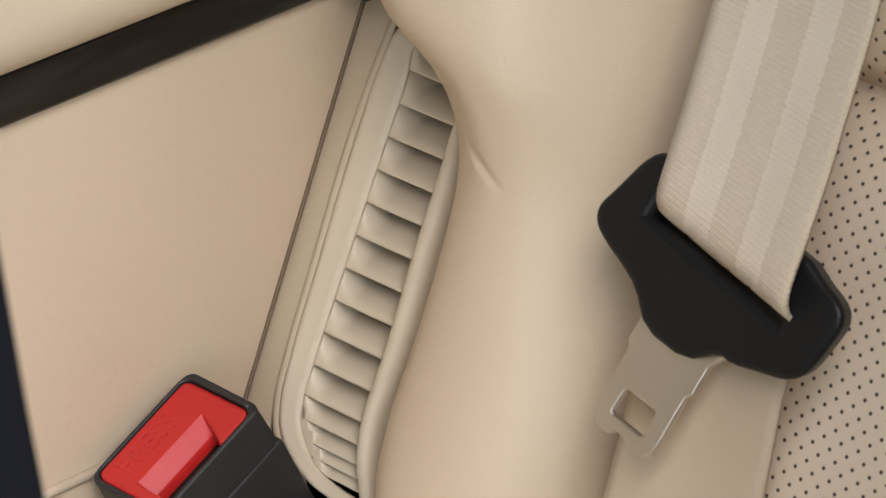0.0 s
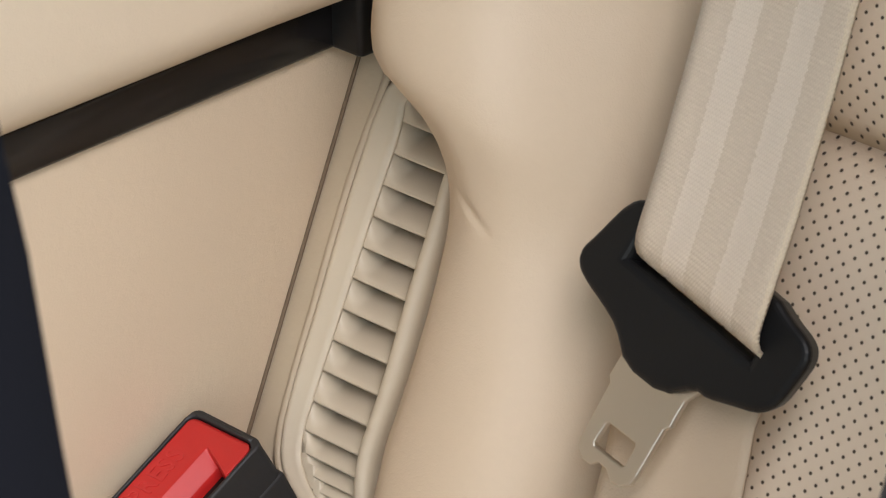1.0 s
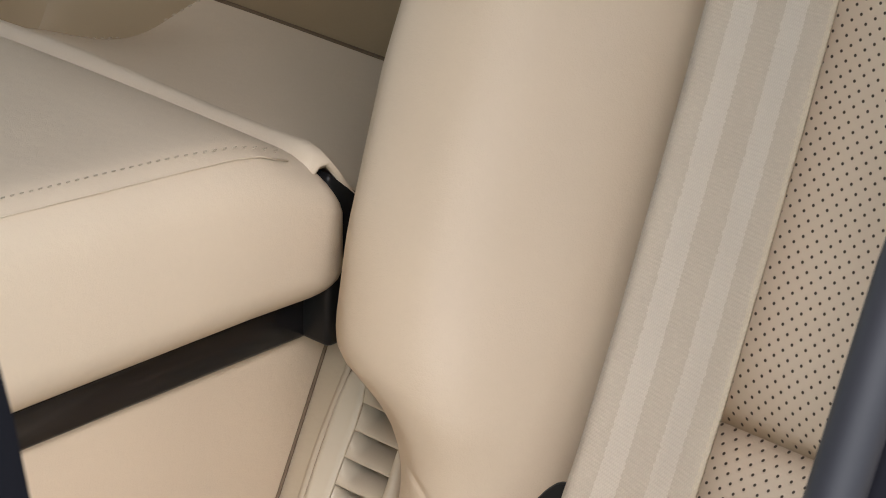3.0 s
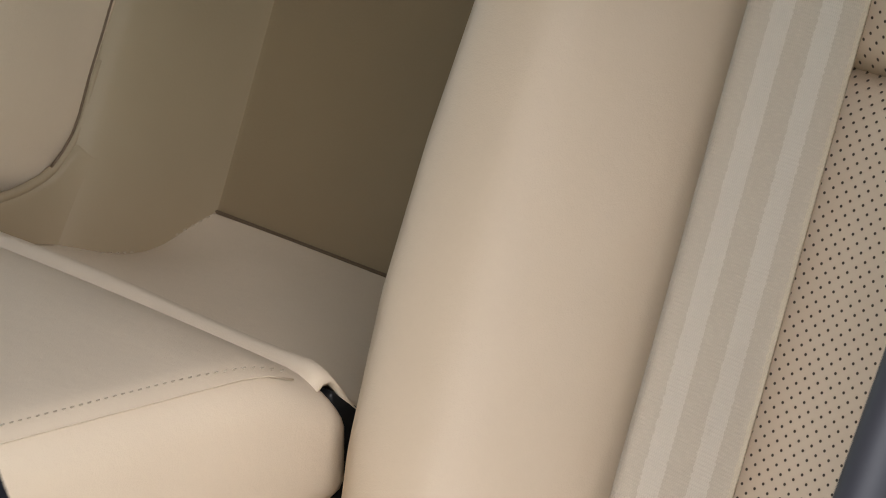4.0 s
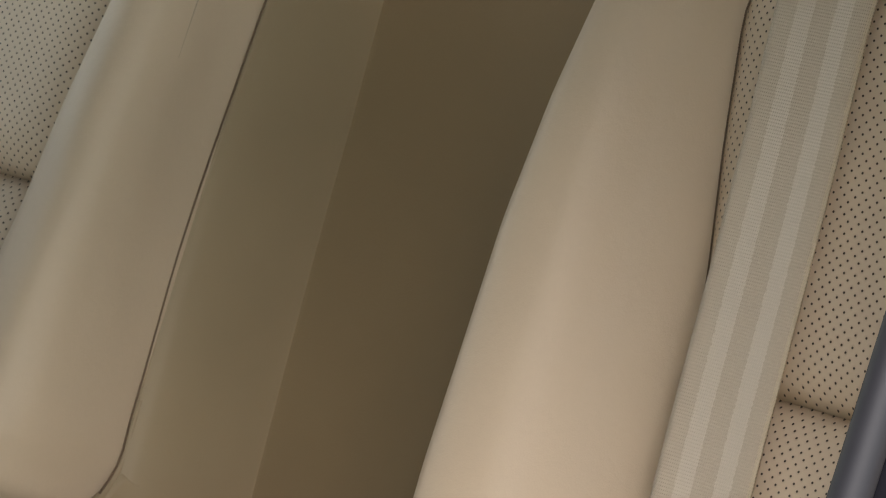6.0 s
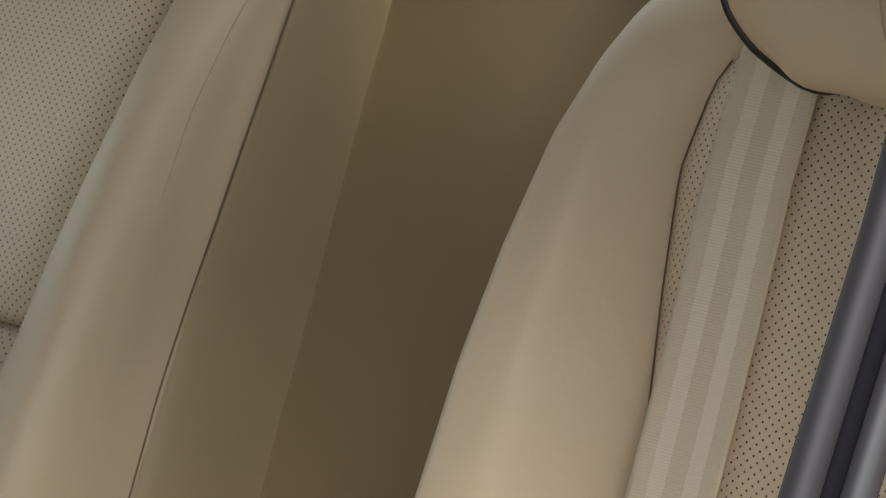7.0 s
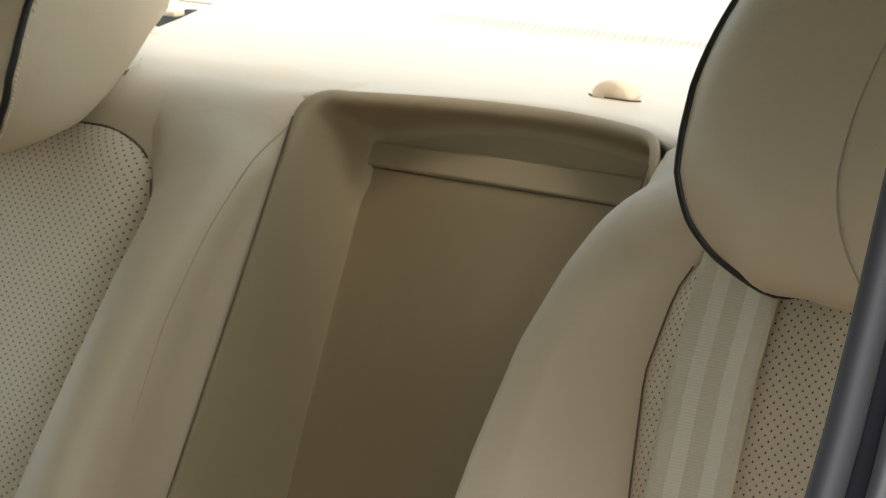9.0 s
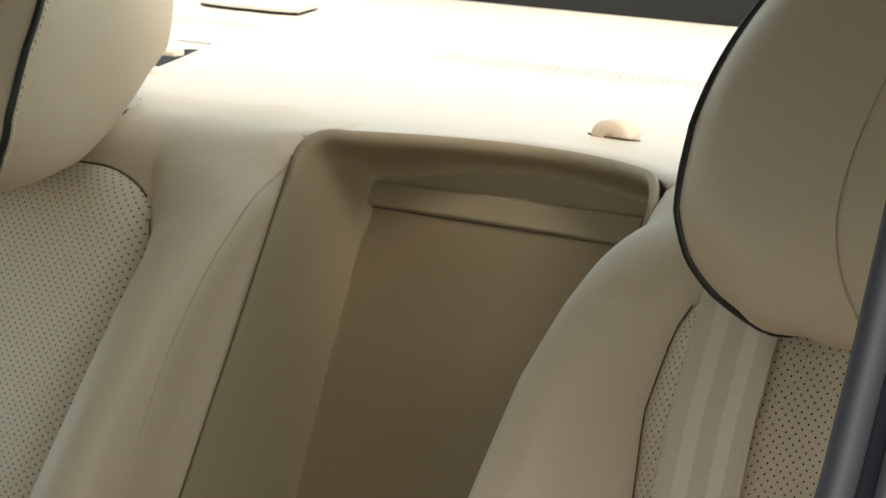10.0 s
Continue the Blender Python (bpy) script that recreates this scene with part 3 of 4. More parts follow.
def recess_rows():
    # inset from the rim and depth as a share of the whole
    lip = [(-0.0005, 0.06), (0.0003, 0.0), (0.0014, -0.01), (0.0026, 0.0)]
    side = np.array([(0.20, 0.02), (0.36, 0.06), (0.50, 0.125), (0.62, 0.21), (0.72, 0.32), (0.80, 0.45), (0.86, 0.60), (0.91, 0.76), (0.95, 0.89), (0.98, 0.97), (1.0, 1.0)])
    upper = [(-0.0005, 0.06), (0.0006, 0.0), (0.0024, -0.01), (0.0042, 0.02), (0.0054, 0.08), (0.0060, 0.20), (0.0062, 0.45), (0.0068, 0.70), (0.0080, 0.86), (0.0102, 0.95), (0.0132, 0.99), (0.0155, 1.0), (0.0170, 1.0)]
    upper = curve(upper, 46)
    q = recess_outline()
    rows = []
    for i, (x, u) in enumerate(q):
        x1, u1 = q[max(i - 1, 0)]
        x2, u2 = q[min(i + 1, len(q) - 1)]
        t = Vector((x2 - x1, u2 - u1)).normalized()
        nx, nu = t.y, -t.x
        k = min(1.0, max(0.0, (u - 0.530) / 0.030))
        k = k * k * (3 - 2 * k)
        low = float(np.interp(u, [0.20, 0.30, 0.40, 0.50, 0.53], [-0.0172, -0.0164, -0.0195, -0.0236, -0.0245]))
        rim = low + k * (-0.060 + 0.032 * (x / 0.109) ** 2 - low)
        deep = back_h(u)
        row = []
        steep = ease(u, 0.505, 0.545)
        wide = 0.1130 + joint_x(u) - half_back(u)
        profile = curve(lip[:3] + [(max(0.0020 + 0.002 * f, f * wide), d) for f, d in side], 46)
        for inset, d in profile * (1 - steep) + upper * steep:
            row.append(S(x + nx * inset, u + nu * inset, rim + d * (deep - rim)))
        rows.append(row)
    return rows


rows = recess_rows()
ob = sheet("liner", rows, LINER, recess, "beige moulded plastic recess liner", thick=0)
ob.matrix_parent_inverse = RINV
rows = []
for u in np.linspace(0.100, 0.560, 134):
    row = []
    half = half_back(u)
    over = 0.0035
    for x in np.linspace(-half - over, half + over, 120):
        inside = ease(half - abs(x), -0.0010, 0.0022) * ease(0.530 - u, -0.004, 0.008)
        row.append(S(x, u, back_h(u) + 0.0006 - 0.0009 * inside))
    rows.append(row)
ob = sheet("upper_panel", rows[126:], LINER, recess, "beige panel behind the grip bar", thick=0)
ob.matrix_parent_inverse = RINV
rows = rows[:127]
ob = sheet("back_panel", rows, PANEL, recess, "beige back panel, recess shade in its colour", thick=0, flip=False)
ob.matrix_parent_inverse = RINV
# raised rim along the seat and dark joint beside it, turning forward at the foot
PATHS = [(0.543, -0.0240), (0.500, -0.0225), (0.400, -0.0185), (0.300, -0.0150), (0.230, -0.0160), (0.206, -0.0160), (0.193, -0.0105), (0.184, 0.0000), (0.177, 0.0130), (0.168, 0.0330), (0.158, 0.0600)]
for side in (-1, 1):
    line = curve(PATHS if side < 0 else PATHS[:5], 60)
    pts = [S(side * (0.1108 + joint_x(u)), u, h - 0.0022) for u, h in line if u < 0.240]
    if side < 0:
        ob = tube("rim", pts, 0.0019, LINER, recess, "raised plastic rim")
        ob.matrix_parent_inverse = RINV
    pts = [S(side * (0.1098 + joint_x(u)), u, h + 0.0008) for u, h in line[:49]]
    ob = tube("joint", pts, 0.0005, SEAM, recess, "dark joint line")
    ob.matrix_parent_inverse = RINV
# wall below the rim, carried forward beside the armrest
tops = sorted((h, u) for u, h in PATHS if u < 0.207)
rows = []
for h in linspace(-0.044, 0.056, 60):
    top = float(np.interp(h, [p[0] for p in tops], [p[1] for p in tops]))
    deep = h - 0.0020
    wall = -0.1047 - 0.0056 * (1 - math.exp(-(deep + 0.0243) / 0.0115)) if deep > -0.0243 else float(np.interp(deep, [-0.0482, -0.0393, -0.0317, -0.0258, -0.0243], [-0.0998, -0.1010, -0.1025, -0.1041, -0.1047]))
    edge = float(np.interp(h, [-0.0260, -0.0215], [wall, -0.1116]))
    row = []
    for w in np.linspace(0, 1, 44) ** 1.8:
        d = w * (top - 0.02)
        row.append(S(edge + (wall - edge) * (1 - (1 - min(1.0, d / 0.005)) ** 2), top - d - 0.5 * w * max(0.0, h), h - 0.0020))
    rows.append(row)
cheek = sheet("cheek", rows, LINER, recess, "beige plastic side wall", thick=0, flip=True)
cheek.matrix_parent_inverse = RINV
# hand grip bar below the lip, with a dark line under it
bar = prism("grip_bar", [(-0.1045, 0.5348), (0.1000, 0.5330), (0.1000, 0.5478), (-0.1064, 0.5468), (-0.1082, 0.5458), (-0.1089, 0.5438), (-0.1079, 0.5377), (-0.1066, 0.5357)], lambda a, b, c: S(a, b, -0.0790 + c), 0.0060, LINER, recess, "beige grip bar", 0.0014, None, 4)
bar.matrix_parent_inverse = RINV
line = block("grip_gap", (-0.1050, 0.5337, 0.0), (0.100, 0.5343, 0.0041), SEAM, recess, "dark gap below the bar", 0, 1, lambda c: S(c.x, c.y - 0.0080 * (c.x + 0.103), -0.079 + c.z))
line.matrix_parent_inverse = RINV
tagged(recess, "beige moulded recess for the folded-down centre armrest", "recess")


# ---- centre console and armrest ----
def console():
    base = thing("centre_console", (0, -0.10, 0.0))
    inv = base.matrix_basis.inverted()
    k = 0.4663
    outline = [(-0.36, 0.02), (-0.13, 0.02), (0.0120 + k * (0.28 - 0.33), 0.28), (0.0120 + k * (0.4352 - 0.33), 0.4352), (-0.36, 0.4352)]
    ob = prism("side_panel", outline, lambda a, b, c: (c - 0.083, a, b), 0.166, LEATHER, base, "smooth beige console side panel", 0.0014, None, 3)
    for f in ob.data.polygons:
        f.use_smooth = True
    ob.matrix_parent_inverse = inv
    ob = tube("panel_seam", [(0.0832, -0.36, 0.334), (0.0832, -0.10, 0.331), (0.0832, -0.02, 0.329)], 0.0016, LEATHER_SOFT, base)
    ob.matrix_parent_inverse = inv
    ob = tube("rear_seam", [S(0.0834, u, -0.0003) for u in linspace(-0.04, 0.13, 8)], 0.0006, SEAM, base)
    ob.matrix_parent_inverse = inv
    return tagged(base, "beige leather-covered centre console below the armrest", "console")


console()

armrest = thing("armrest", (0, -0.15, 0.44))
AINV = armrest.matrix_basis.inverted()


def armrest_shape(c):
    """The top falls gently to the rear; the sides swell a little."""
    z, y = c.z, c.y
    t = (z - 0.4525) / 0.063
    y2 = min(y, 0.03)
    z += t * (0.0065 * (-(y2 + 0.02) / 0.07)) - t * 0.015 * max(0.0, (y - 0.0) / 0.038) ** 2
    x = c.x * (1 + 0.03 * math.sin(math.pi * min(1, max(0, t))))
    return (x, y, z + 0.0015 * t * (1 - (c.x / 0.1) ** 2))


bm = bmesh.new()
bmesh.ops.create_cube(bm, size=1)
for v in bm.verts:
    v.co = Vector((v.co.x * 0.206, -0.1562 + v.co.y * 0.4076, 0.484 + v.co.z * 0.063))
bmesh.ops.bevel(bm, geom=bm.edges[:], offset=0.017, segments=6, profile=0.5, affect="EDGES")
bmesh.ops.subdivide_edges(bm, edges=[e for e in bm.edges if e.calc_length() > 0.1], cuts=16, use_grid_fill=True)
for v in bm.verts:
    v.co = Vector(armrest_shape(v.co))
ob = part("cushion", bm, LEATHER_SOFT, armrest, "padded beige leather armrest cushion")
ob.matrix_parent_inverse = AINV
ob = block("trim_strip", (-0.0875, -0.35, 0.4366), (0.0875, 0.0625, 0.4505), LACQUER, armrest, "black lacquered strip", 0.0015)
ob.matrix_parent_inverse = AINV
ob = block("hinge_core", (-0.0960, 0.0380, 0.4365), (0.0985, 0.0660, 0.4940), BLACK, armrest, "black plastic hinge core", 0.002, 3,
           lambda c: (c.x, c.y, c.z - max(0.0, (c.z - 0.4365) / 0.0575) * max(0.0, (c.y - 0.040) * 0.80)))
ob.matrix_parent_inverse = AINV
# stitches along the edge of the top
bm = bmesh.new()
for i, y in enumerate(np.arange(-0.300, 0.018, 0.0034)):
    x = 0.0925 + 0.006 * max(0.0, (y + 0.03) / 0.045) ** 2 * (1 if y > -0.03 else 0)
    m = Matrix.Translation(armrest_shape(Vector((x, y, 0.5148)))) @ Matrix.Diagonal((0.0004, 0.0009, 0.0003, 1))
    bmesh.ops.create_icosphere(bm, subdivisions=1, radius=1, matrix=m)
ob = tagged(part("stitching", bm, THREAD, armrest), kind="stuff")
ob.matrix_parent_inverse = AINV
path = [armrest_shape(Vector((0.0975, y, 0.5120))) for y in np.linspace(-0.30, 0.022, 30)]
ob = tube("top_seam", path, 0.0003, LEATHER_SOFT, armrest)
ob.matrix_parent_inverse = AINV
# leather flap over the hinge, from the armrest's rear edge to the recess
prof = curve([(0.0290, 0.4985), (0.0342, 0.5032), (0.0388, 0.5032), (0.0430, 0.4985), (0.0495, 0.4895), (0.0600, 0.4805), (0.0800, 0.4745), (0.1050, 0.4715), (0.1350, 0.4697), (0.1680, 0.4699)], 40)
rows = []
for y, z in prof:
    row = []
    for x in np.linspace(-0.1085, 0.0985, 44):
        e = max(0.0, (x - 0.0880) / 0.0085)
        lift = -0.0085 * max(0.0, (-0.045 - x) / 0.0585) ** 2 * math.sin(math.pi * ease((y - 0.088) / 0.082, 0.0, 1.0)) ** 0.8
        row.append((x, y, z - 0.0030 * e * e + lift + 0.0008 * math.sin(x * 40 + y * 60) * (1 - ease(y, 0.135, 0.158))))
    rows.append(row)
ob = sheet("hinge_flap", rows, LEATHER_SOFT, armrest, "beige leather flap over the hinge", thick=0.0022)
ob.matrix_parent_inverse = AINV
bm = bmesh.new()
for y in np.arange(0.092, 0.165, 0.0036):
    z = float(np.interp(y, prof[:, 0], prof[:, 1])) - 0.0085 * 0.82 * math.sin(math.pi * ease((y - 0.088) / 0.082, 0.0, 1.0)) ** 0.8
    m = Matrix.Translation((-0.0980 + 0.003 * ease(y, 0.13, 0.165), y, z + 0.0003)) @ Matrix.Diagonal((0.0005, 0.0011, 0.0005, 1))
    bmesh.ops.create_icosphere(bm, subdivisions=1, radius=1, matrix=m)
ob = tagged(part("flap_stitching", bm, THREAD, armrest), kind="stuff")
ob.matrix_parent_inverse = AINV
ob = prism("flap_gap", [(-0.0950, 0.1640), (0.1000, 0.1640), (0.1000, 0.1662), (-0.0950, 0.1650)], lambda a, b, c: (a, b, 0.4680 + c), 0.0026, SEAM, armrest, "dark gap behind the flap", 0)
ob.matrix_parent_inverse = AINV
tagged(armrest, "folded-down beige leather centre armrest with black lacquered strip", "armrest")


# ---- air vent and trim strip ----
def vent():
    base = thing("air_vent", S(0.115, -0.02, 0))
    inv = base.matrix_basis.inverted()
    made = []

    # frame: outer and inner edge from the top, down beside the trim and round the foot
    edges = [(0.1240, 0.1105, 0.1240, 0.1040), (0.1080, 0.1105, 0.1085, 0.1040), (0.1015, 0.1093, 0.1045, 0.1036), (0.0978, 0.1060, 0.1032, 0.1018), (0.0960, 0.1005, 0.1040, 0.0966), (0.0945, 0.0800, 0.1036, 0.0788),
             (0.0943, 0.0600, 0.1029, 0.0600), (0.0946, 0.0430, 0.1024, 0.0427), (0.0949, 0.0150, 0.1016, 0.0154), (0.0958, 0.0046, 0.1017, 0.0060), (0.0983, -0.0028, 0.1035, -0.0008), (0.1038, -0.0084, 0.1080, -0.0058),
             (0.1118, -0.0124, 0.1130, -0.0092), (0.1210, -0.0142, 0.1210, -0.0112), (0.1300, -0.0150, 0.1290, -0.0120), (0.1390, -0.0150, 0.1390, -0.0120)]
    rows = []
    for a, b, c, d in curve(edges, 120):
        row = []
        for w, h in ((0.0, -0.0060), (0.02, -0.0014), (0.07, -0.0002), (0.14, 0.0007), (0.22, 0.0010), (0.32, 0.0008), (0.50, 0.0001), (0.75, -0.0004), (0.98, -0.0008), (1.0, -0.0014)):
            row.append(S(a + w * (c - a), b + w * (d - b), h))
        rows.append(row)
    made.append(sheet("frame", rows, VENT, base, "beige vent frame with a rounded outer ridge", thick=0.0005))
    rail = curve([(0.1262, 0.0930, 0.0010), (0.1270, 0.0860, 0.0019), (0.1280, 0.0770, 0.0026), (0.1284, 0.0660, 0.0031), (0.1284, 0.0550, 0.0033), (0.1287, 0.0437, 0.0034), (0.1286, 0.0270, 0.0033), (0.1280, 0.0189, 0.0031), (0.1278, 0.0080, 0.0031), (0.1296, 0.0000, 0.0032), (0.1344, -0.0100, 0.0030), (0.1385, -0.0165, 0.0028)], 60)
    rows = []
    for x, u, r in rail:
        rows.append([S(x + 0.90 * r * math.cos(radians(a)), u, 0.0002 + 1.1 * r * math.sin(radians(a)) - (0.016 if a in (-20, 200) else 0)) for a in (-20, 0, 20, 40, 60, 80, 100, 120, 140, 160, 180, 200)])
    made.append(sheet("side_rail", rows, VENT, base, "rounded side rail", thick=0, flip=True))
    # louvres: each rises from deep under the one above to its own front edge, and runs on behind the frame
    fronts = [0.1040] + [0.0966 - 0.00902 * i for i in range(10)] + [0.0070, 0.0011, -0.0038, -0.0070, -0.0100]
    for above, front in zip(fronts, fronts[1:]):
        deep = 0.0190 * min(1.0, (above - front) / 0.0080)
        left = float(np.interp(front, [-0.0100, -0.0070, -0.0038, 0.0011, 0.0070, 0.0154, 0.0966], [0.1150, 0.1108, 0.1062, 0.1032, 0.1017, 0.1018, 0.1047]))
        rows = []
        for s in (-2, -1, *np.linspace(0, 1, 18)):
            row = []
            for k in np.linspace(0, 1, 60) ** 1.2:
                u, h = front + 0.0032 if s == -2 else front + 0.0002, -0.0060 if s == -2 else -0.0016
                if s >= 0:                        # hollowed below the louvre above, most beside the frame
                    hollow = ease(k - 0.08 - 0.10 * (1 - s), 0.0, 0.05 + 0.14 * (1 - s))
                    u, h = front + s * (above + 0.0030 - front), -0.0012 - deep * (1.25 - 0.50 * k) * s ** 1.6 * hollow
                row.append(S(left - 0.0042 + k * (0.1347 - left), u, h))
            rows.append(row)
        made.append(sheet("slat", rows, VENT, base, "", thick=0))
    for ob in made:
        ob.matrix_parent_inverse = inv
    return tagged(base, "slim beige louvred air vent beside the seat bolster", "air vent")


vent()
strip = block("trim_strip", (0.0826, -0.045, -0.012), (0.0938, 0.150, -0.0008), TRIM, None, "", 0.0012, 2, lambda c: S(c.x, c.y, c.z))
tagged(strip, "grained beige plastic trim strip beside the vent", "trim", kind="structure")
ridge = curve([(0.0970, 0.1200), (0.0948, 0.1000), (0.0932, 0.0800), (0.0930, 0.0600), (0.0933, 0.0430), (0.0936, 0.0150), (0.0944, 0.0040), (0.0969, -0.0038), (0.1026, -0.0096), (0.1112, -0.0138)], 60)
ob = tube("trim_ridge", [S(x, u, -0.0006) for x, u in ridge], 0.0014, TRIM, None, "", 10)
tagged(ob, "beige plastic ridge between trim strip and vent", "trim", kind="structure")
ob = tube("trim_joint", [S(x + 0.0012, u + (0.0010 if u < 0 else 0.0), -0.0004) for x, u in ridge], 0.0004, SEAM, None, "", 8)
tagged(ob, "thin dark joint beside the vent frame", "trim", kind="structure")
ob = block("trim_backing", (0.0800, -0.060, -0.046), (0.1400, 0.150, -0.036), GAP, None, "", 0, 1, lambda c: S(c.x, c.y, c.z))
tagged(ob, "dark backing behind vent and trim", "backing", kind="structure")


# ---- seat belt ----
def ribbon(name, stations, width, parent, label="", material=BELT):
    """A belt through stations (x of its middle, u, h, tilt of the width in u); a woven band with rounded edges."""
    k = np.array(stations, float)
    run = np.concatenate([[0], np.cumsum(np.linalg.norm(np.diff(k[:, :3], axis=0), axis=1))])
    c = np.stack([np.interp(np.linspace(0, run[-1], 160), run, k[:, i]) for i in range(4)], axis=1)
    for _ in range(3):
        c[1:-1] = 0.25 * c[:-2] + 0.5 * c[1:-1] + 0.25 * c[2:]
    rows, uv, run = [], [], 0.0
    for i, (x, u, h, tilt) in enumerate(c):
        if i:
            run += float(np.linalg.norm(c[i][:3] - c[i - 1][:3]))
        row, line = [], []
        for s in np.linspace(-1, 1, 15):
            edge = 0.0004 * (1 - abs(s) ** 12)
            row.append(B(x + s * width / 2 * math.cos(tilt), u + s * width / 2 * math.sin(tilt), h + edge + 0.0012 * (s * s)))
            line.append(((s + 1) / 2 * 0.046, run))
        rows.append(row)
        uv.append(line)
    return sheet(name, rows, material, parent, label, uv, 0.0013)


belt = thing("seat_belt", S(0.235, 0.0, 0.0))
BINV = belt.matrix_basis.inverted()
TC, TA, TH = (0.2440, 0.0862), math.atan2(-0.263, 0.965), 0.0400   # the tongue's middle, turn and lift


def T(a, b, c):
    """Tongue: a along its slot, b across it, c out of its face."""
    lift = TH - 0.06 * a
    return S(TC[0] + a * math.cos(TA) - b * math.sin(TA), TC[1] + a * math.sin(TA) + b * math.cos(TA), lift + c)


slot = (TC[0] - 0.0055 * math.sin(TA), TC[1] + 0.0055 * math.cos(TA))
made = [ribbon("shoulder_strap", [(0.2053, 0.545, 0.006, 0), (0.2092, 0.500, 0.018, 0), (0.2138, 0.450, 0.024, 0), (0.2206, 0.400, 0.028, 0), (0.2254, 0.350, 0.0305, 0), (0.2292, 0.300, 0.0325, 0), (0.2344, 0.250, 0.0355, 0), (0.2390, 0.210, 0.0385, -0.02),
                                  (0.2453, 0.150, 0.0430, -0.08), (0.2482, 0.115, 0.0460, -0.18), (0.2486, 0.0928, 0.0475, TA), (0.2481, 0.0900, 0.0460, TA), (0.2474, 0.0878, 0.0360, TA)], 0.0436, belt, "beige woven shoulder strap")]
made.append(ribbon("lap_strap", [(slot[0] - 0.001, slot[1] - 0.008, 0.0300, TA), (0.2425, 0.066, 0.0280, TA * 0.5), (0.2415, 0.040, 0.0220, 0), (0.2410, -0.020, 0.0170, 0), (0.2410, -0.060, 0.0150, 0)], 0.0430, belt, "plain beige lap strap hanging behind the tongue", BELT_BACK))
outer = [(-0.0240, 0.0165), (0.0195, 0.0175), (0.0265, 0.0150), (0.0322, 0.0137), (0.0350, 0.0121), (0.0366, 0.0088), (0.0360, 0.0024), (0.0350, -0.0042), (0.0330, -0.0074), (0.0302, -0.0096), (0.0245, -0.0116), (0.0172, -0.0144), (0.0132, -0.0144), (0.0060, -0.0210), (-0.0070, -0.0212),
         (-0.0146, -0.0148), (-0.0208, -0.0126), (-0.0276, -0.0108), (-0.0314, -0.0092), (-0.0335, -0.0068), (-0.0340, -0.0036), (-0.0324, 0.0010), (-0.0310, 0.0058), (-0.0296, 0.0106), (-0.0274, 0.0145)]
hole = [(-0.0205, 0.0014), (0.0224, 0.0006), (0.0226, 0.0036), (-0.0205, 0.0060)]
made.append(prism("tongue_cover", rounded(outer, 1), lambda a, b, c: T(a * (0.93 + 8 * c), b * (0.93 + 8 * c), c - 0.0035), 0.0085, BLACK, belt, "black plastic belt tongue", 0.0022, hole, 4))
blade = [(-0.0138, -0.0140), (-0.0117, -0.0175), (-0.0110, -0.0202), (-0.0111, -0.0262), (-0.0099, -0.0276), (-0.0098, -0.0300), (-0.0094, -0.0436), (-0.0084, -0.0461), (-0.0060, -0.0476), (-0.0032, -0.0474), (-0.0016, -0.0456), (0.0013, -0.0456), (0.0041, -0.0475),
         (0.0069, -0.0468), (0.0092, -0.0447), (0.0097, -0.0419), (0.0097, -0.0282), (0.0109, -0.0266), (0.0108, -0.0239), (0.0108, -0.0191), (0.0132, -0.0147), (0.0108, -0.0080), (-0.0100, -0.0080)]
cut = [(-0.0044, -0.0358), (0.0046, -0.0355), (0.0051, -0.0362), (0.0053, -0.0418), (0.0047, -0.0424), (-0.0046, -0.0427), (-0.0052, -0.0421), (-0.0049, -0.0364)]
made.append(prism("latch_plate", blade, lambda a, b, c: T(a, b, c - 0.0008), 0.0019, STEEL, belt, "satin steel latch plate with square hole", 0.0004, cut))
for ob in made:
    ob.matrix_parent_inverse = BINV
tagged(belt, "beige seat belt with black tongue and steel latch plate", "seat belt")


# ---- belt buckle ----
buckle = thing("belt_buckle", (0.101, 0.0, 0.29))
KINV = buckle.matrix_basis.inverted()
K0 = Vector((0.1010, -0.0365, 0.3400))             # middle of the button's face
KL = Vector((0, 0.900, 0.436))                     # along the face, towards the seat back
KN = Vector((0, -0.436, 0.900))                    # out of the face


def K(a, b, c):
    """a across, b along the face, c out of it."""
    a, b, c = float(a), float(b), float(c)
    return K0 + a * Vector((1, 0, 0)) + b * KL + c * KN


made = [block("housing", (-0.0126, -0.0225, -0.070), (0.0152, 0.0210, -0.0125), CASE, buckle, "black plastic buckle housing", 0.0012, 3, lambda c: K(c.x * (1 + 1.2 * max(0, -c.z - 0.002)), c.y, c.z))]
BA, BB, BR = (-0.0117, 0.0119), (-0.0168, 0.0184), 0.0028      # the button's sides, ends and corner


def corner(a, b):
    """Draws the corners of the button's grid in to a round."""
    ca, cb = min(max(a, BA[0] + BR), BA[1] - BR), min(max(b, BB[0] + BR), BB[1] - BR)
    da, db = a - ca, b - cb
    if da and db:
        k = BR / math.hypot(da, db) * max(abs(da), abs(db)) / BR
        da, db = da * k, db * k
    return ca + da, cb + db


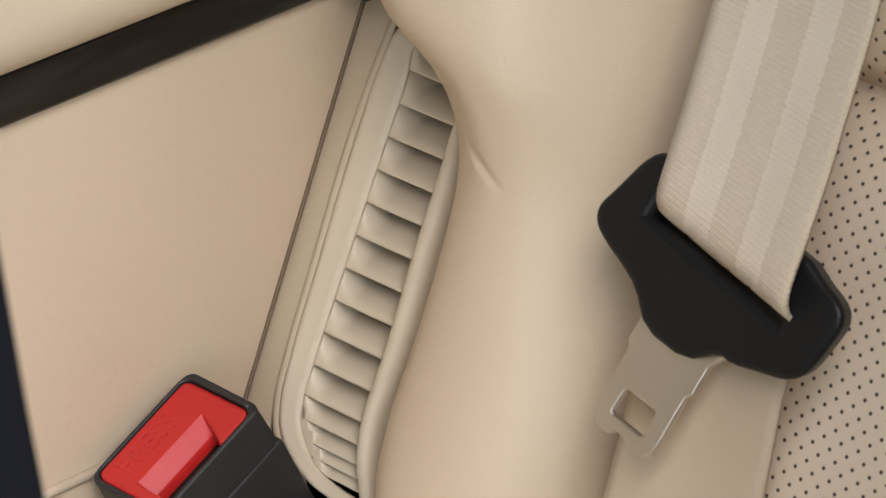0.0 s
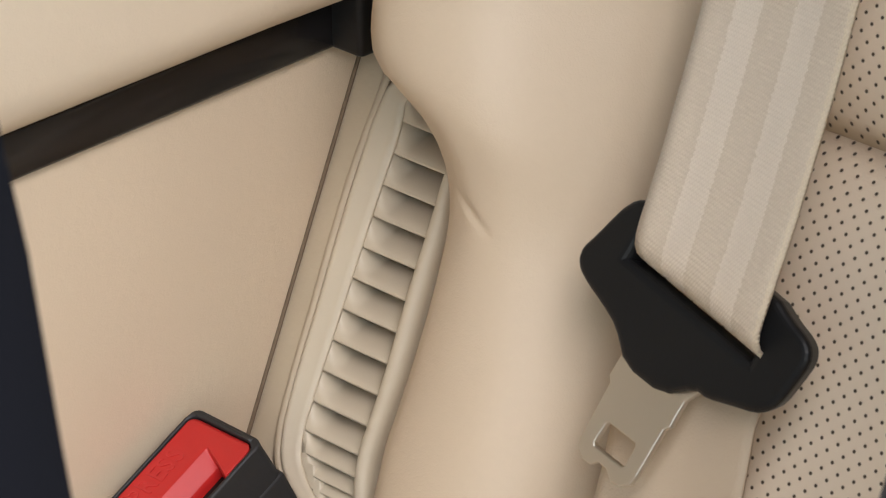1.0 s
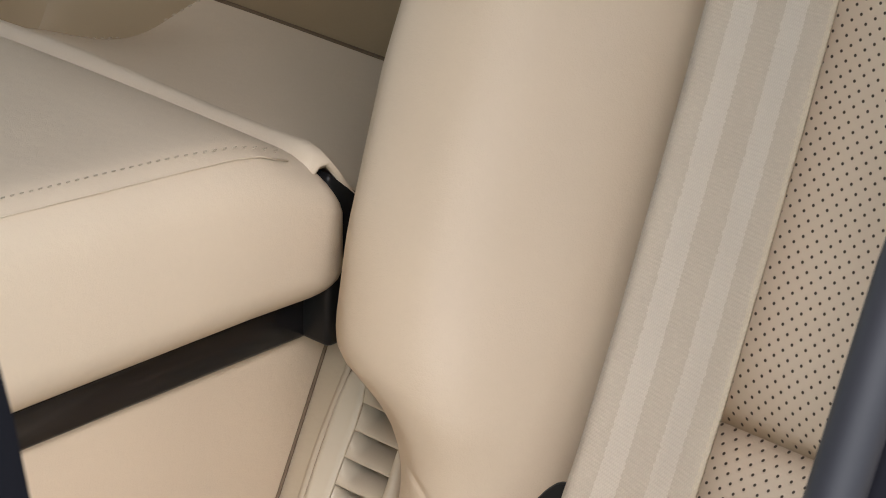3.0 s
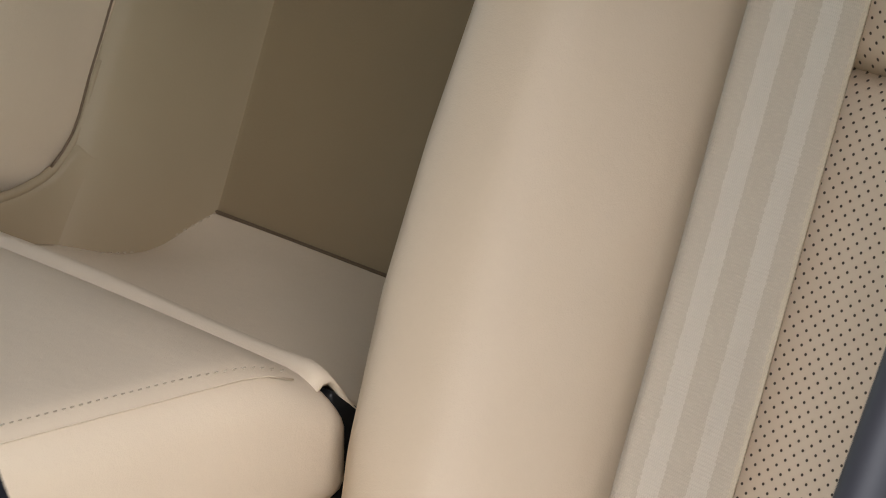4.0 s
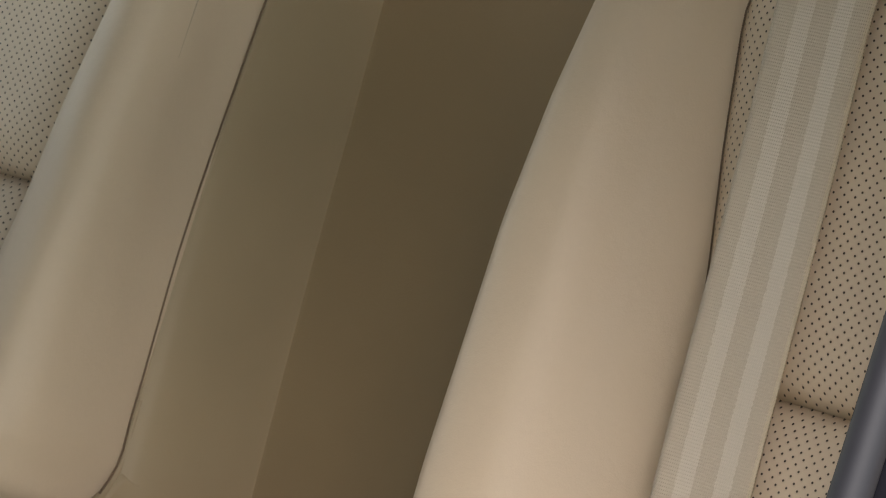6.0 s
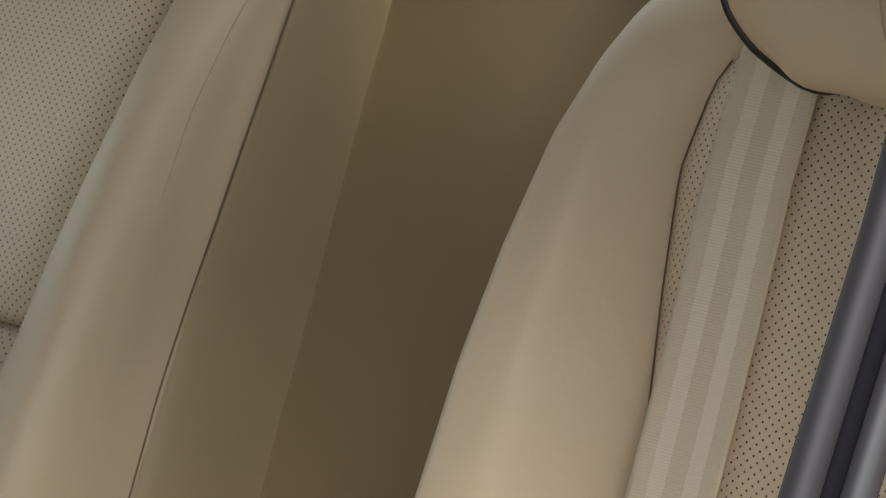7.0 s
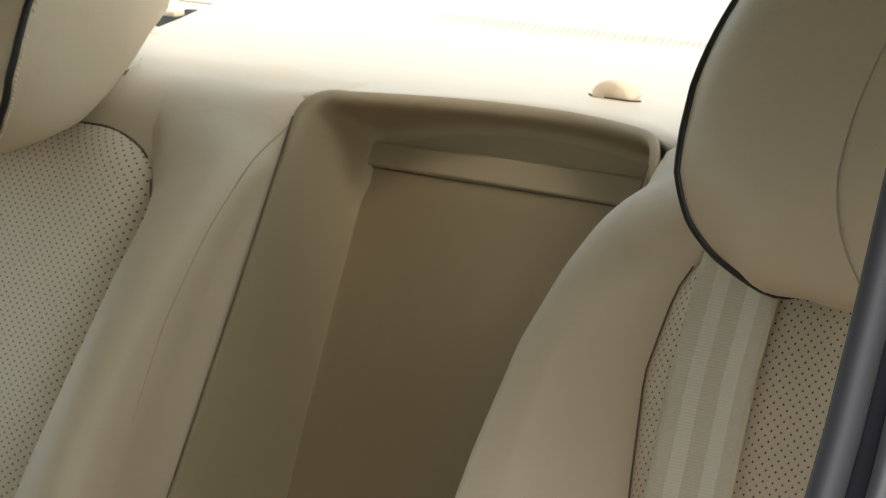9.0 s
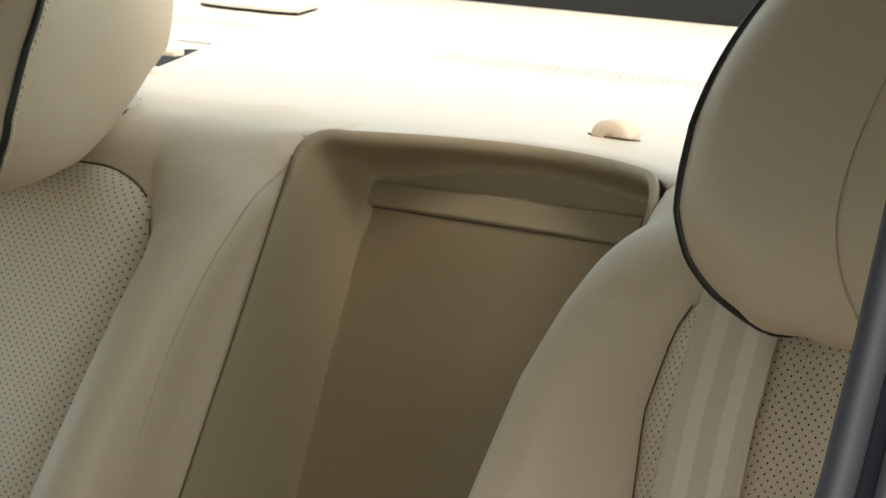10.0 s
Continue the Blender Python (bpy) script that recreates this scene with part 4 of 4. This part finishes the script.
ring = [corner(BA[0], b) for b in linspace(BB[0], BB[0] + BR, 6)] + [corner(BA[0], b) for b in linspace(BB[1] - BR, BB[1], 6)]
ring += [corner(a, BB[1]) for a in linspace(BA[0], BA[0] + BR, 6)[1:]] + [corner(a, BB[1]) for a in linspace(BA[1] - BR, BA[1], 6)]
ring += [corner(BA[1], b) for b in linspace(BB[1], BB[1] - BR, 6)[1:]] + [corner(BA[1], b) for b in linspace(BB[0] + BR, BB[0], 6)]
ring += [corner(a, BB[0]) for a in linspace(BA[1], BA[1] - BR, 6)[1:]] + [corner(a, BB[0]) for a in linspace(BA[0] + BR, BA[0], 6)[:-1]]
inner = [(a * 1.022, b * 1.012) for a, b in ring]
outer = [(0.0003 + a * 1.12, 0.0002 + b * 1.120) for a, b in ring]
made.append(prism("housing_rim", outer, lambda a, b, c: K(a + (0.0018 * (1 - c / 0.0124) if a > 0.0125 else 0.0), b, c - (0.0126 if a > 0.0100 else 0.0120)), 0.0124, CASE, buckle, "black rim round the button", 0.0007, inner, 3))


def button_top(a, b):
    """Level on one side; from a ridge the thumb facet slopes down to the insertion slot along the other side."""
    w = min(1.0, max(0.0, (b + 0.0135) / 0.0005)) * min(1.0, max(0.0, (0.0121 - 0.45 * max(0.0, a) - b) / 0.0005))
    drop = 0.85 * max(0.0, min(a, 0.0046)) + 0.0060 * ease(a, 0.0046, 0.0050)
    return -0.0003 - w * drop - 0.0007 * max(0.0, (abs(b - 0.0008) - 0.0160) / 0.0016) ** 2


rows = []
for b in linspace(BB[0], BB[1], 120):
    row = []
    for a in linspace(BA[0], BA[1], 110):
        q = corner(a, b)
        row.append(K(q[0], q[1], button_top(q[0], q[1])))
    rows.append(row)
button = sheet("press_button", rows, RED, buckle, "red press button with sloping thumb facet", thick=0.001)
made.append(button)
made.append(block("slot", (0.0051, -0.0130, -0.0120), (0.0117, 0.0090, -0.0070), GAP, buckle, "dark insertion slot", 0, 1, lambda c: K(c.x, c.y, c.z)))
text = bpy.data.curves.new("lettering", "FONT")
text.body, text.size, text.extrude = "PRESS", 0.0088, 0.00016
text.space_character = 1.12
tmp = new("tmp", text)
me = bpy.data.meshes.new_from_object(tmp.evaluated_get(bpy.context.evaluated_depsgraph_get()))
bpy.data.objects.remove(tmp)
for v in me.vertices:
    v.co = K(-0.0038 - v.co.y, -0.0122 + v.co.x * 0.80, -0.00024 + v.co.z)
me.name = "lettering"
word = finish(new("lettering", me), RED_MARK, button, "embossed word PRESS", False)
for ob in made:
    ob.matrix_parent_inverse = KINV
tagged(buckle, "black belt buckle with red press button", "belt buckle")


# ---- parcel shelf and rear window ----
def lip_y(x):
    return max(0.2750, 0.3038 - 0.0247 * (x / 0.09) ** 2) if abs(x) < 0.104 else 0.268


xs = sorted(set(list(np.linspace(-0.62, 0.62, 41)) + [-0.1119, 0.1119] + list(np.linspace(-0.111, 0.111, 25))))
rows = []
for k in np.linspace(0, 1, 24):
    rows.append([(x, lip_y(x) + k * (0.70 - lip_y(x)), 0.8198 + 0.002 * math.sin(math.pi * k)) for x in xs])
shelf = sheet("parcel_shelf", rows, SHELF, None, "", thick=0.003)
tagged(shelf, "beige leather parcel shelf below the rear window, sunlit", "parcel shelf", kind="structure")

cover = thing("anchor_cover", (0.010, 0.355, 0.822))
ob = block("recess_plate", (-0.007, 0.3480, 0.8180), (0.034, 0.375, 0.8206), SHELF, cover, "beige plate", 0.0015)
ob.matrix_parent_inverse = cover.matrix_basis.inverted()
rows = []
for a in np.linspace(0, 180, 20):
    rows.append([(0.0120 - 0.0112 * math.cos(radians(a)) * k, 0.3448 + y, 0.8204 + 0.0078 * math.sin(radians(a)) * k) for k, y in ((0.05, 0.0), (0.5, 0.0), (0.9, 0.0004), (1.0, 0.0012), (0.97, 0.005), (0.8, 0.010), (0.5, 0.015), (0.1, 0.018))])
ob = prism("slit", [(-0.0040, 0.3478), (0.0000, 0.3450), (0.0140, 0.3432), (0.0260, 0.3424), (0.0300, 0.3448), (0.0304, 0.3456), (0.0262, 0.3434), (0.0140, 0.3442), (0.0050, 0.3464), (0.0000, 0.3462)], lambda a, b, c: (a, b, 0.8206 + c), 0.0008, SEAM, cover, "dark slit", 0)
ob.matrix_parent_inverse = cover.matrix_basis.inverted()
ob = sheet("hood", rows, LEATHER, cover, "beige rounded hood", thick=0.001)
ob.matrix_parent_inverse = cover.matrix_basis.inverted()
tagged(cover, "small beige anchor cover on the parcel shelf", "cover")

def speaker_grille(cx, cy, label):
    grille = thing("speaker_grille", (cx, cy, 0.824))
    inv = grille.matrix_basis.inverted()
    outline = [(0.130 * math.copysign(abs(math.cos(a)) ** 0.6, math.cos(a)), 0.068 * math.copysign(abs(math.sin(a)) ** 0.6, math.sin(a))) for a in np.linspace(0, 2 * math.pi, 65)[:-1]]
    ob = prism("grille_plate", outline, lambda a, b, c: (cx + a, cy + b, 0.8200 + c), 0.0026, SHELF, grille, "", 0.0010, None, 3)
    ob.matrix_parent_inverse = inv
    bm = bmesh.new()
    for i in range(62):
        for j in range(7):
            x, y = -0.121 + i * 0.0040 + (j % 2) * 0.0020, -0.0640 + j * 0.0030
            if (abs(x) / 0.127) ** 3.3 + (abs(y) / 0.066) ** 3.3 < 1:
                m = Matrix.Translation((cx + x, cy + y, 0.8226)) @ Matrix.Diagonal((0.0008, 0.0008, 0.0003, 1))
                bmesh.ops.create_cube(bm, size=1.6, matrix=m)
    ob = tagged(part("grille_perforation", bm, THREAD, grille, "", False), kind="stuff")
    ob.matrix_parent_inverse = inv
    return tagged(grille, label, "speaker", "speaker grilles")


speaker_grille(-0.125, 0.544, "pale perforated speaker grille in the middle of the shelf")
speaker_grille(-0.508, 0.570, "pale perforated speaker grille beside the sunblind end")

guide = thing("belt_guide", (-0.345, 0.40, 0.824))
for args in (("guide_bezel", (-0.400, 0.360, 0.8180), (-0.315, 0.460, 0.8222), SHELF, 0.001), ("belt_end", (-0.3590, 0.404, 0.822), (-0.3500, 0.412, 0.8256), BELT, 0.001), ("joint", (-0.399, 0.4520, 0.8206), (-0.372, 0.4530, 0.8226), SEAM, 0)):
    ob = block(args[0], args[1], args[2], args[3], guide, "", args[4])
    ob.matrix_parent_inverse = guide.matrix_basis.inverted()
ob = prism("guide_slot", [(-0.352, 0.379), (-0.331, 0.375), (-0.346, 0.405), (-0.361, 0.432), (-0.368, 0.430)], lambda a, b, c: (a, b, 0.8206 + c), 0.0020, GAP, guide, "dark slot", 0.0004, None, 2)
ob.matrix_parent_inverse = guide.matrix_basis.inverted()
tagged(guide, "beige belt guide with dark slot on the parcel shelf", "belt guide")

plate = thing("headrest_guide", (-0.252, 0.271, 0.820))
ob = block("cover", (-0.268, 0.258, 0.8170), (-0.238, 0.284, 0.8262), SHELF, plate, "", 0.0045, 4, lambda c: (c.x - 0.45 * (c.y - 0.271), c.y, c.z))
ob.matrix_parent_inverse = plate.matrix_basis.inverted()
ob = tube("slit", [(-0.2306, 0.2580, 0.8208), (-0.2380, 0.2690, 0.8212), (-0.2470, 0.2815, 0.8214), (-0.2560, 0.2935, 0.8212)], 0.0007, SEAM, plate, "dark slit beside the cover")
ob.matrix_parent_inverse = plate.matrix_basis.inverted()
tagged(plate, "beige headrest guide cover with a slit on the seat top", "cover")
blind = thing("sunblind_end", (-0.455, 0.570, 0.8236))
for name, low, high, grow, material, label in (("edge", 0.8235, 0.8243, 0.0, DARK, "dark lower edge"), ("cap", 0.8243, 0.8262, -0.0008, SHELF, "pale plastic cap")):
    ob = prism(name, [(-0.4990, 0.5640 - grow), (-0.4750, 0.5610 - grow), (-0.4350, 0.5615 - grow), (-0.4165, 0.5640 - grow), (-0.4250, 0.5900), (-0.4980, 0.5900)], lambda a, b, c: (a, b, low + c), high - low, material, blind, label, 0.0003)
    ob.matrix_parent_inverse = blind.matrix_basis.inverted()
tagged(blind, "pale sunblind end cap lying on the parcel shelf", "sunblind")


window = thing("rear_window", (0, 0.70, 0.83))
WINV = window.matrix_basis.inverted()
ob = block("window_seal", (-0.62, 0.690, 0.8100), (0.62, 0.735, 0.8420), BLACK, window, "black rubber window seal", 0.006, 3)
ob.matrix_parent_inverse = WINV
bm = bmesh.new()
q = [(-0.60, 0.730, 0.835), (0.60, 0.730, 0.835), (0.52, 0.230, 1.025), (-0.52, 0.230, 1.025)]
vs = [bm.verts.new(p) for p in q] + [bm.verts.new((p[0], p[1] + 0.003, p[2] + 0.004)) for p in q]
for f in ((0, 1, 2, 3), (7, 6, 5, 4), (0, 4, 5, 1), (1, 5, 6, 2), (2, 6, 7, 3), (3, 7, 4, 0)):
    bm.faces.new([vs[i] for i in f])
ob = part("glass", bm, GLASS, window, "clear glass", False)
ob.visible_shadow = False
ob.matrix_parent_inverse = WINV
tagged(window, "sloping rear window with black rubber seal", "window", kind="structure")


# ---- car body round the seats ----
# out of view; overhangs the door plane by 10 cm to shade the seats
roof = block("ceiling", (-0.62, -1.00, 1.020), (0.553, 0.220, 1.060), HEADLINER, None, "", 0.01)
tagged(roof, "unseen fabric headliner, extended past the door opening to block light", "ceiling", kind="structure")
floor = block("floor", (-0.70, -1.00, -0.03), (0.62, 0.75, 0.0), CARPET, None, "", 0)
tagged(floor, "dark carpeted car floor", "floor", kind="structure")
wall = block("wall_left", (-0.70, -1.00, 0.0), (-0.60, 0.70, 0.70), LEATHER, None, "", 0.01)
tagged(wall, "beige side lining of the cabin", "wall", kind="structure")
# added out of view where the windscreen would be, to keep front light out
wall = block("wall_front", (-0.70, -1.04, 0.0), (0.45, -1.00, 1.02), CARPET, None, "", 0)
tagged(wall, "unseen dark wall added to block light from the cabin's front", "wall", kind="structure")
wall = block("wall_rear", (-0.62, 0.70, 0.0), (0.62, 0.74, 0.80), CARPET, None, "", 0)
tagged(wall, "dark rear bulkhead behind the seats", "wall", kind="structure")

# pillars of the door opening, in the plane x = PX
PX = 0.45


def rear_edge(z):
    return float(np.interp(z, [0.0, 0.58, 0.64, 0.70, 0.82, 0.88, 1.02], [-0.440, -0.1740, -0.1480, -0.1160, -0.0569, -0.0333, 0.0200]))


def front_edge(z):
    return float(np.interp(z, [0.0, 0.58, 0.62, 0.66, 0.70, 0.74, 0.78, 0.82, 1.16], [-0.350, -0.3560, -0.3618, -0.3665, -0.3745, -0.3890, -0.4080, -0.4400, -0.600]))


pillar = thing("pillar_rear", (PX, rear_edge(0), 0.0))
PINV = pillar.matrix_basis.inverted()
AWAY = Vector((0.725, 0.689, 0))
path = [Vector((PX, rear_edge(z), z)) + AWAY * 0.0060 for z in linspace(0.0, 1.02, 30)]
ob = tube("door_seal", path, 0.0062, RUBBER, pillar, "grey rubber door seal", 14)
ob.matrix_parent_inverse = PINV
rows = [[Vector((PX, rear_edge(z), z)) + AWAY * d + Vector((-0.69, 0.725, 0)) * e for d, e in ((0.008, 0.010), (0.014, 0.004), (0.019, 0.006), (0.022, 0.014))] for z in linspace(0.0, 1.02, 10)]
ob = sheet("jamb", rows, DARK, pillar, "dark door jamb", thick=0.004)
ob.matrix_parent_inverse = PINV
rows = [[Vector((PX, rear_edge(z), z)) + AWAY * d + Vector((-0.69, 0.725, 0)) * e for d, e in ((0.020, 0.012), (0.026, 0.010), (0.033, 0.012), (0.036, 0.03))] for z in linspace(0.0, 1.02, 10)]
ob = sheet("sill_panel", rows, BODY, pillar, "grey painted body edge", thick=0.004)
ob.matrix_parent_inverse = PINV
tagged(pillar, "door opening's rear pillar with grey rubber seal", "pillar", kind="structure")

rows = [[(PX, front_edge(z), z), (PX + 0.008, front_edge(z) - 0.004, z), (PX + 0.012, front_edge(z) - 0.02, z), (PX + 0.012, front_edge(z) - 0.035, z), (PX - 0.01, front_edge(z) - 0.040, z), (PX - 0.01, front_edge(z) - 0.006, z)] for z in linspace(0.0, 1.02, 40)]
quarter = prism("wall_right", [(rear_edge(0) + 0.05, 0.0), (0.72, 0.0), (0.72, 0.82), (0.24, 1.02), (rear_edge(1.02) + 0.05, 1.02)], lambda a, b, c: (PX + 0.022 + c, a, b), 0.05, LINER, None, "", 0.004)
tagged(quarter, "beige side lining behind the door opening", "wall", kind="structure")
ob = sheet("pillar_front", rows, DARK, None, "", thick=0, closed=True)
tagged(ob, "dark trimmed front pillar of the door opening", "pillar", kind="structure")


def ground_mat():
    m = Nodes("garden_ground")
    p = m.place()
    a = m.noise(p, 6, 6, 0.7)
    m.set(Base_Color=m.ramp(a, [(0.33, (0.03, 0.04, 0.02)), (0.45, (0.05, 0.05, 0.05)), (0.66, (0.12, 0.115, 0.11))]), Roughness=0.9)
    return m.mat


bm = bmesh.new()
bmesh.ops.create_grid(bm, x_segments=2, y_segments=2, size=400)
for v in bm.verts:
    v.co.z = -0.35
ground = part("ground", bm, ground_mat(), None, "", False)
tagged(ground, "paved ground with patches of grass round the car", "ground", kind="structure")
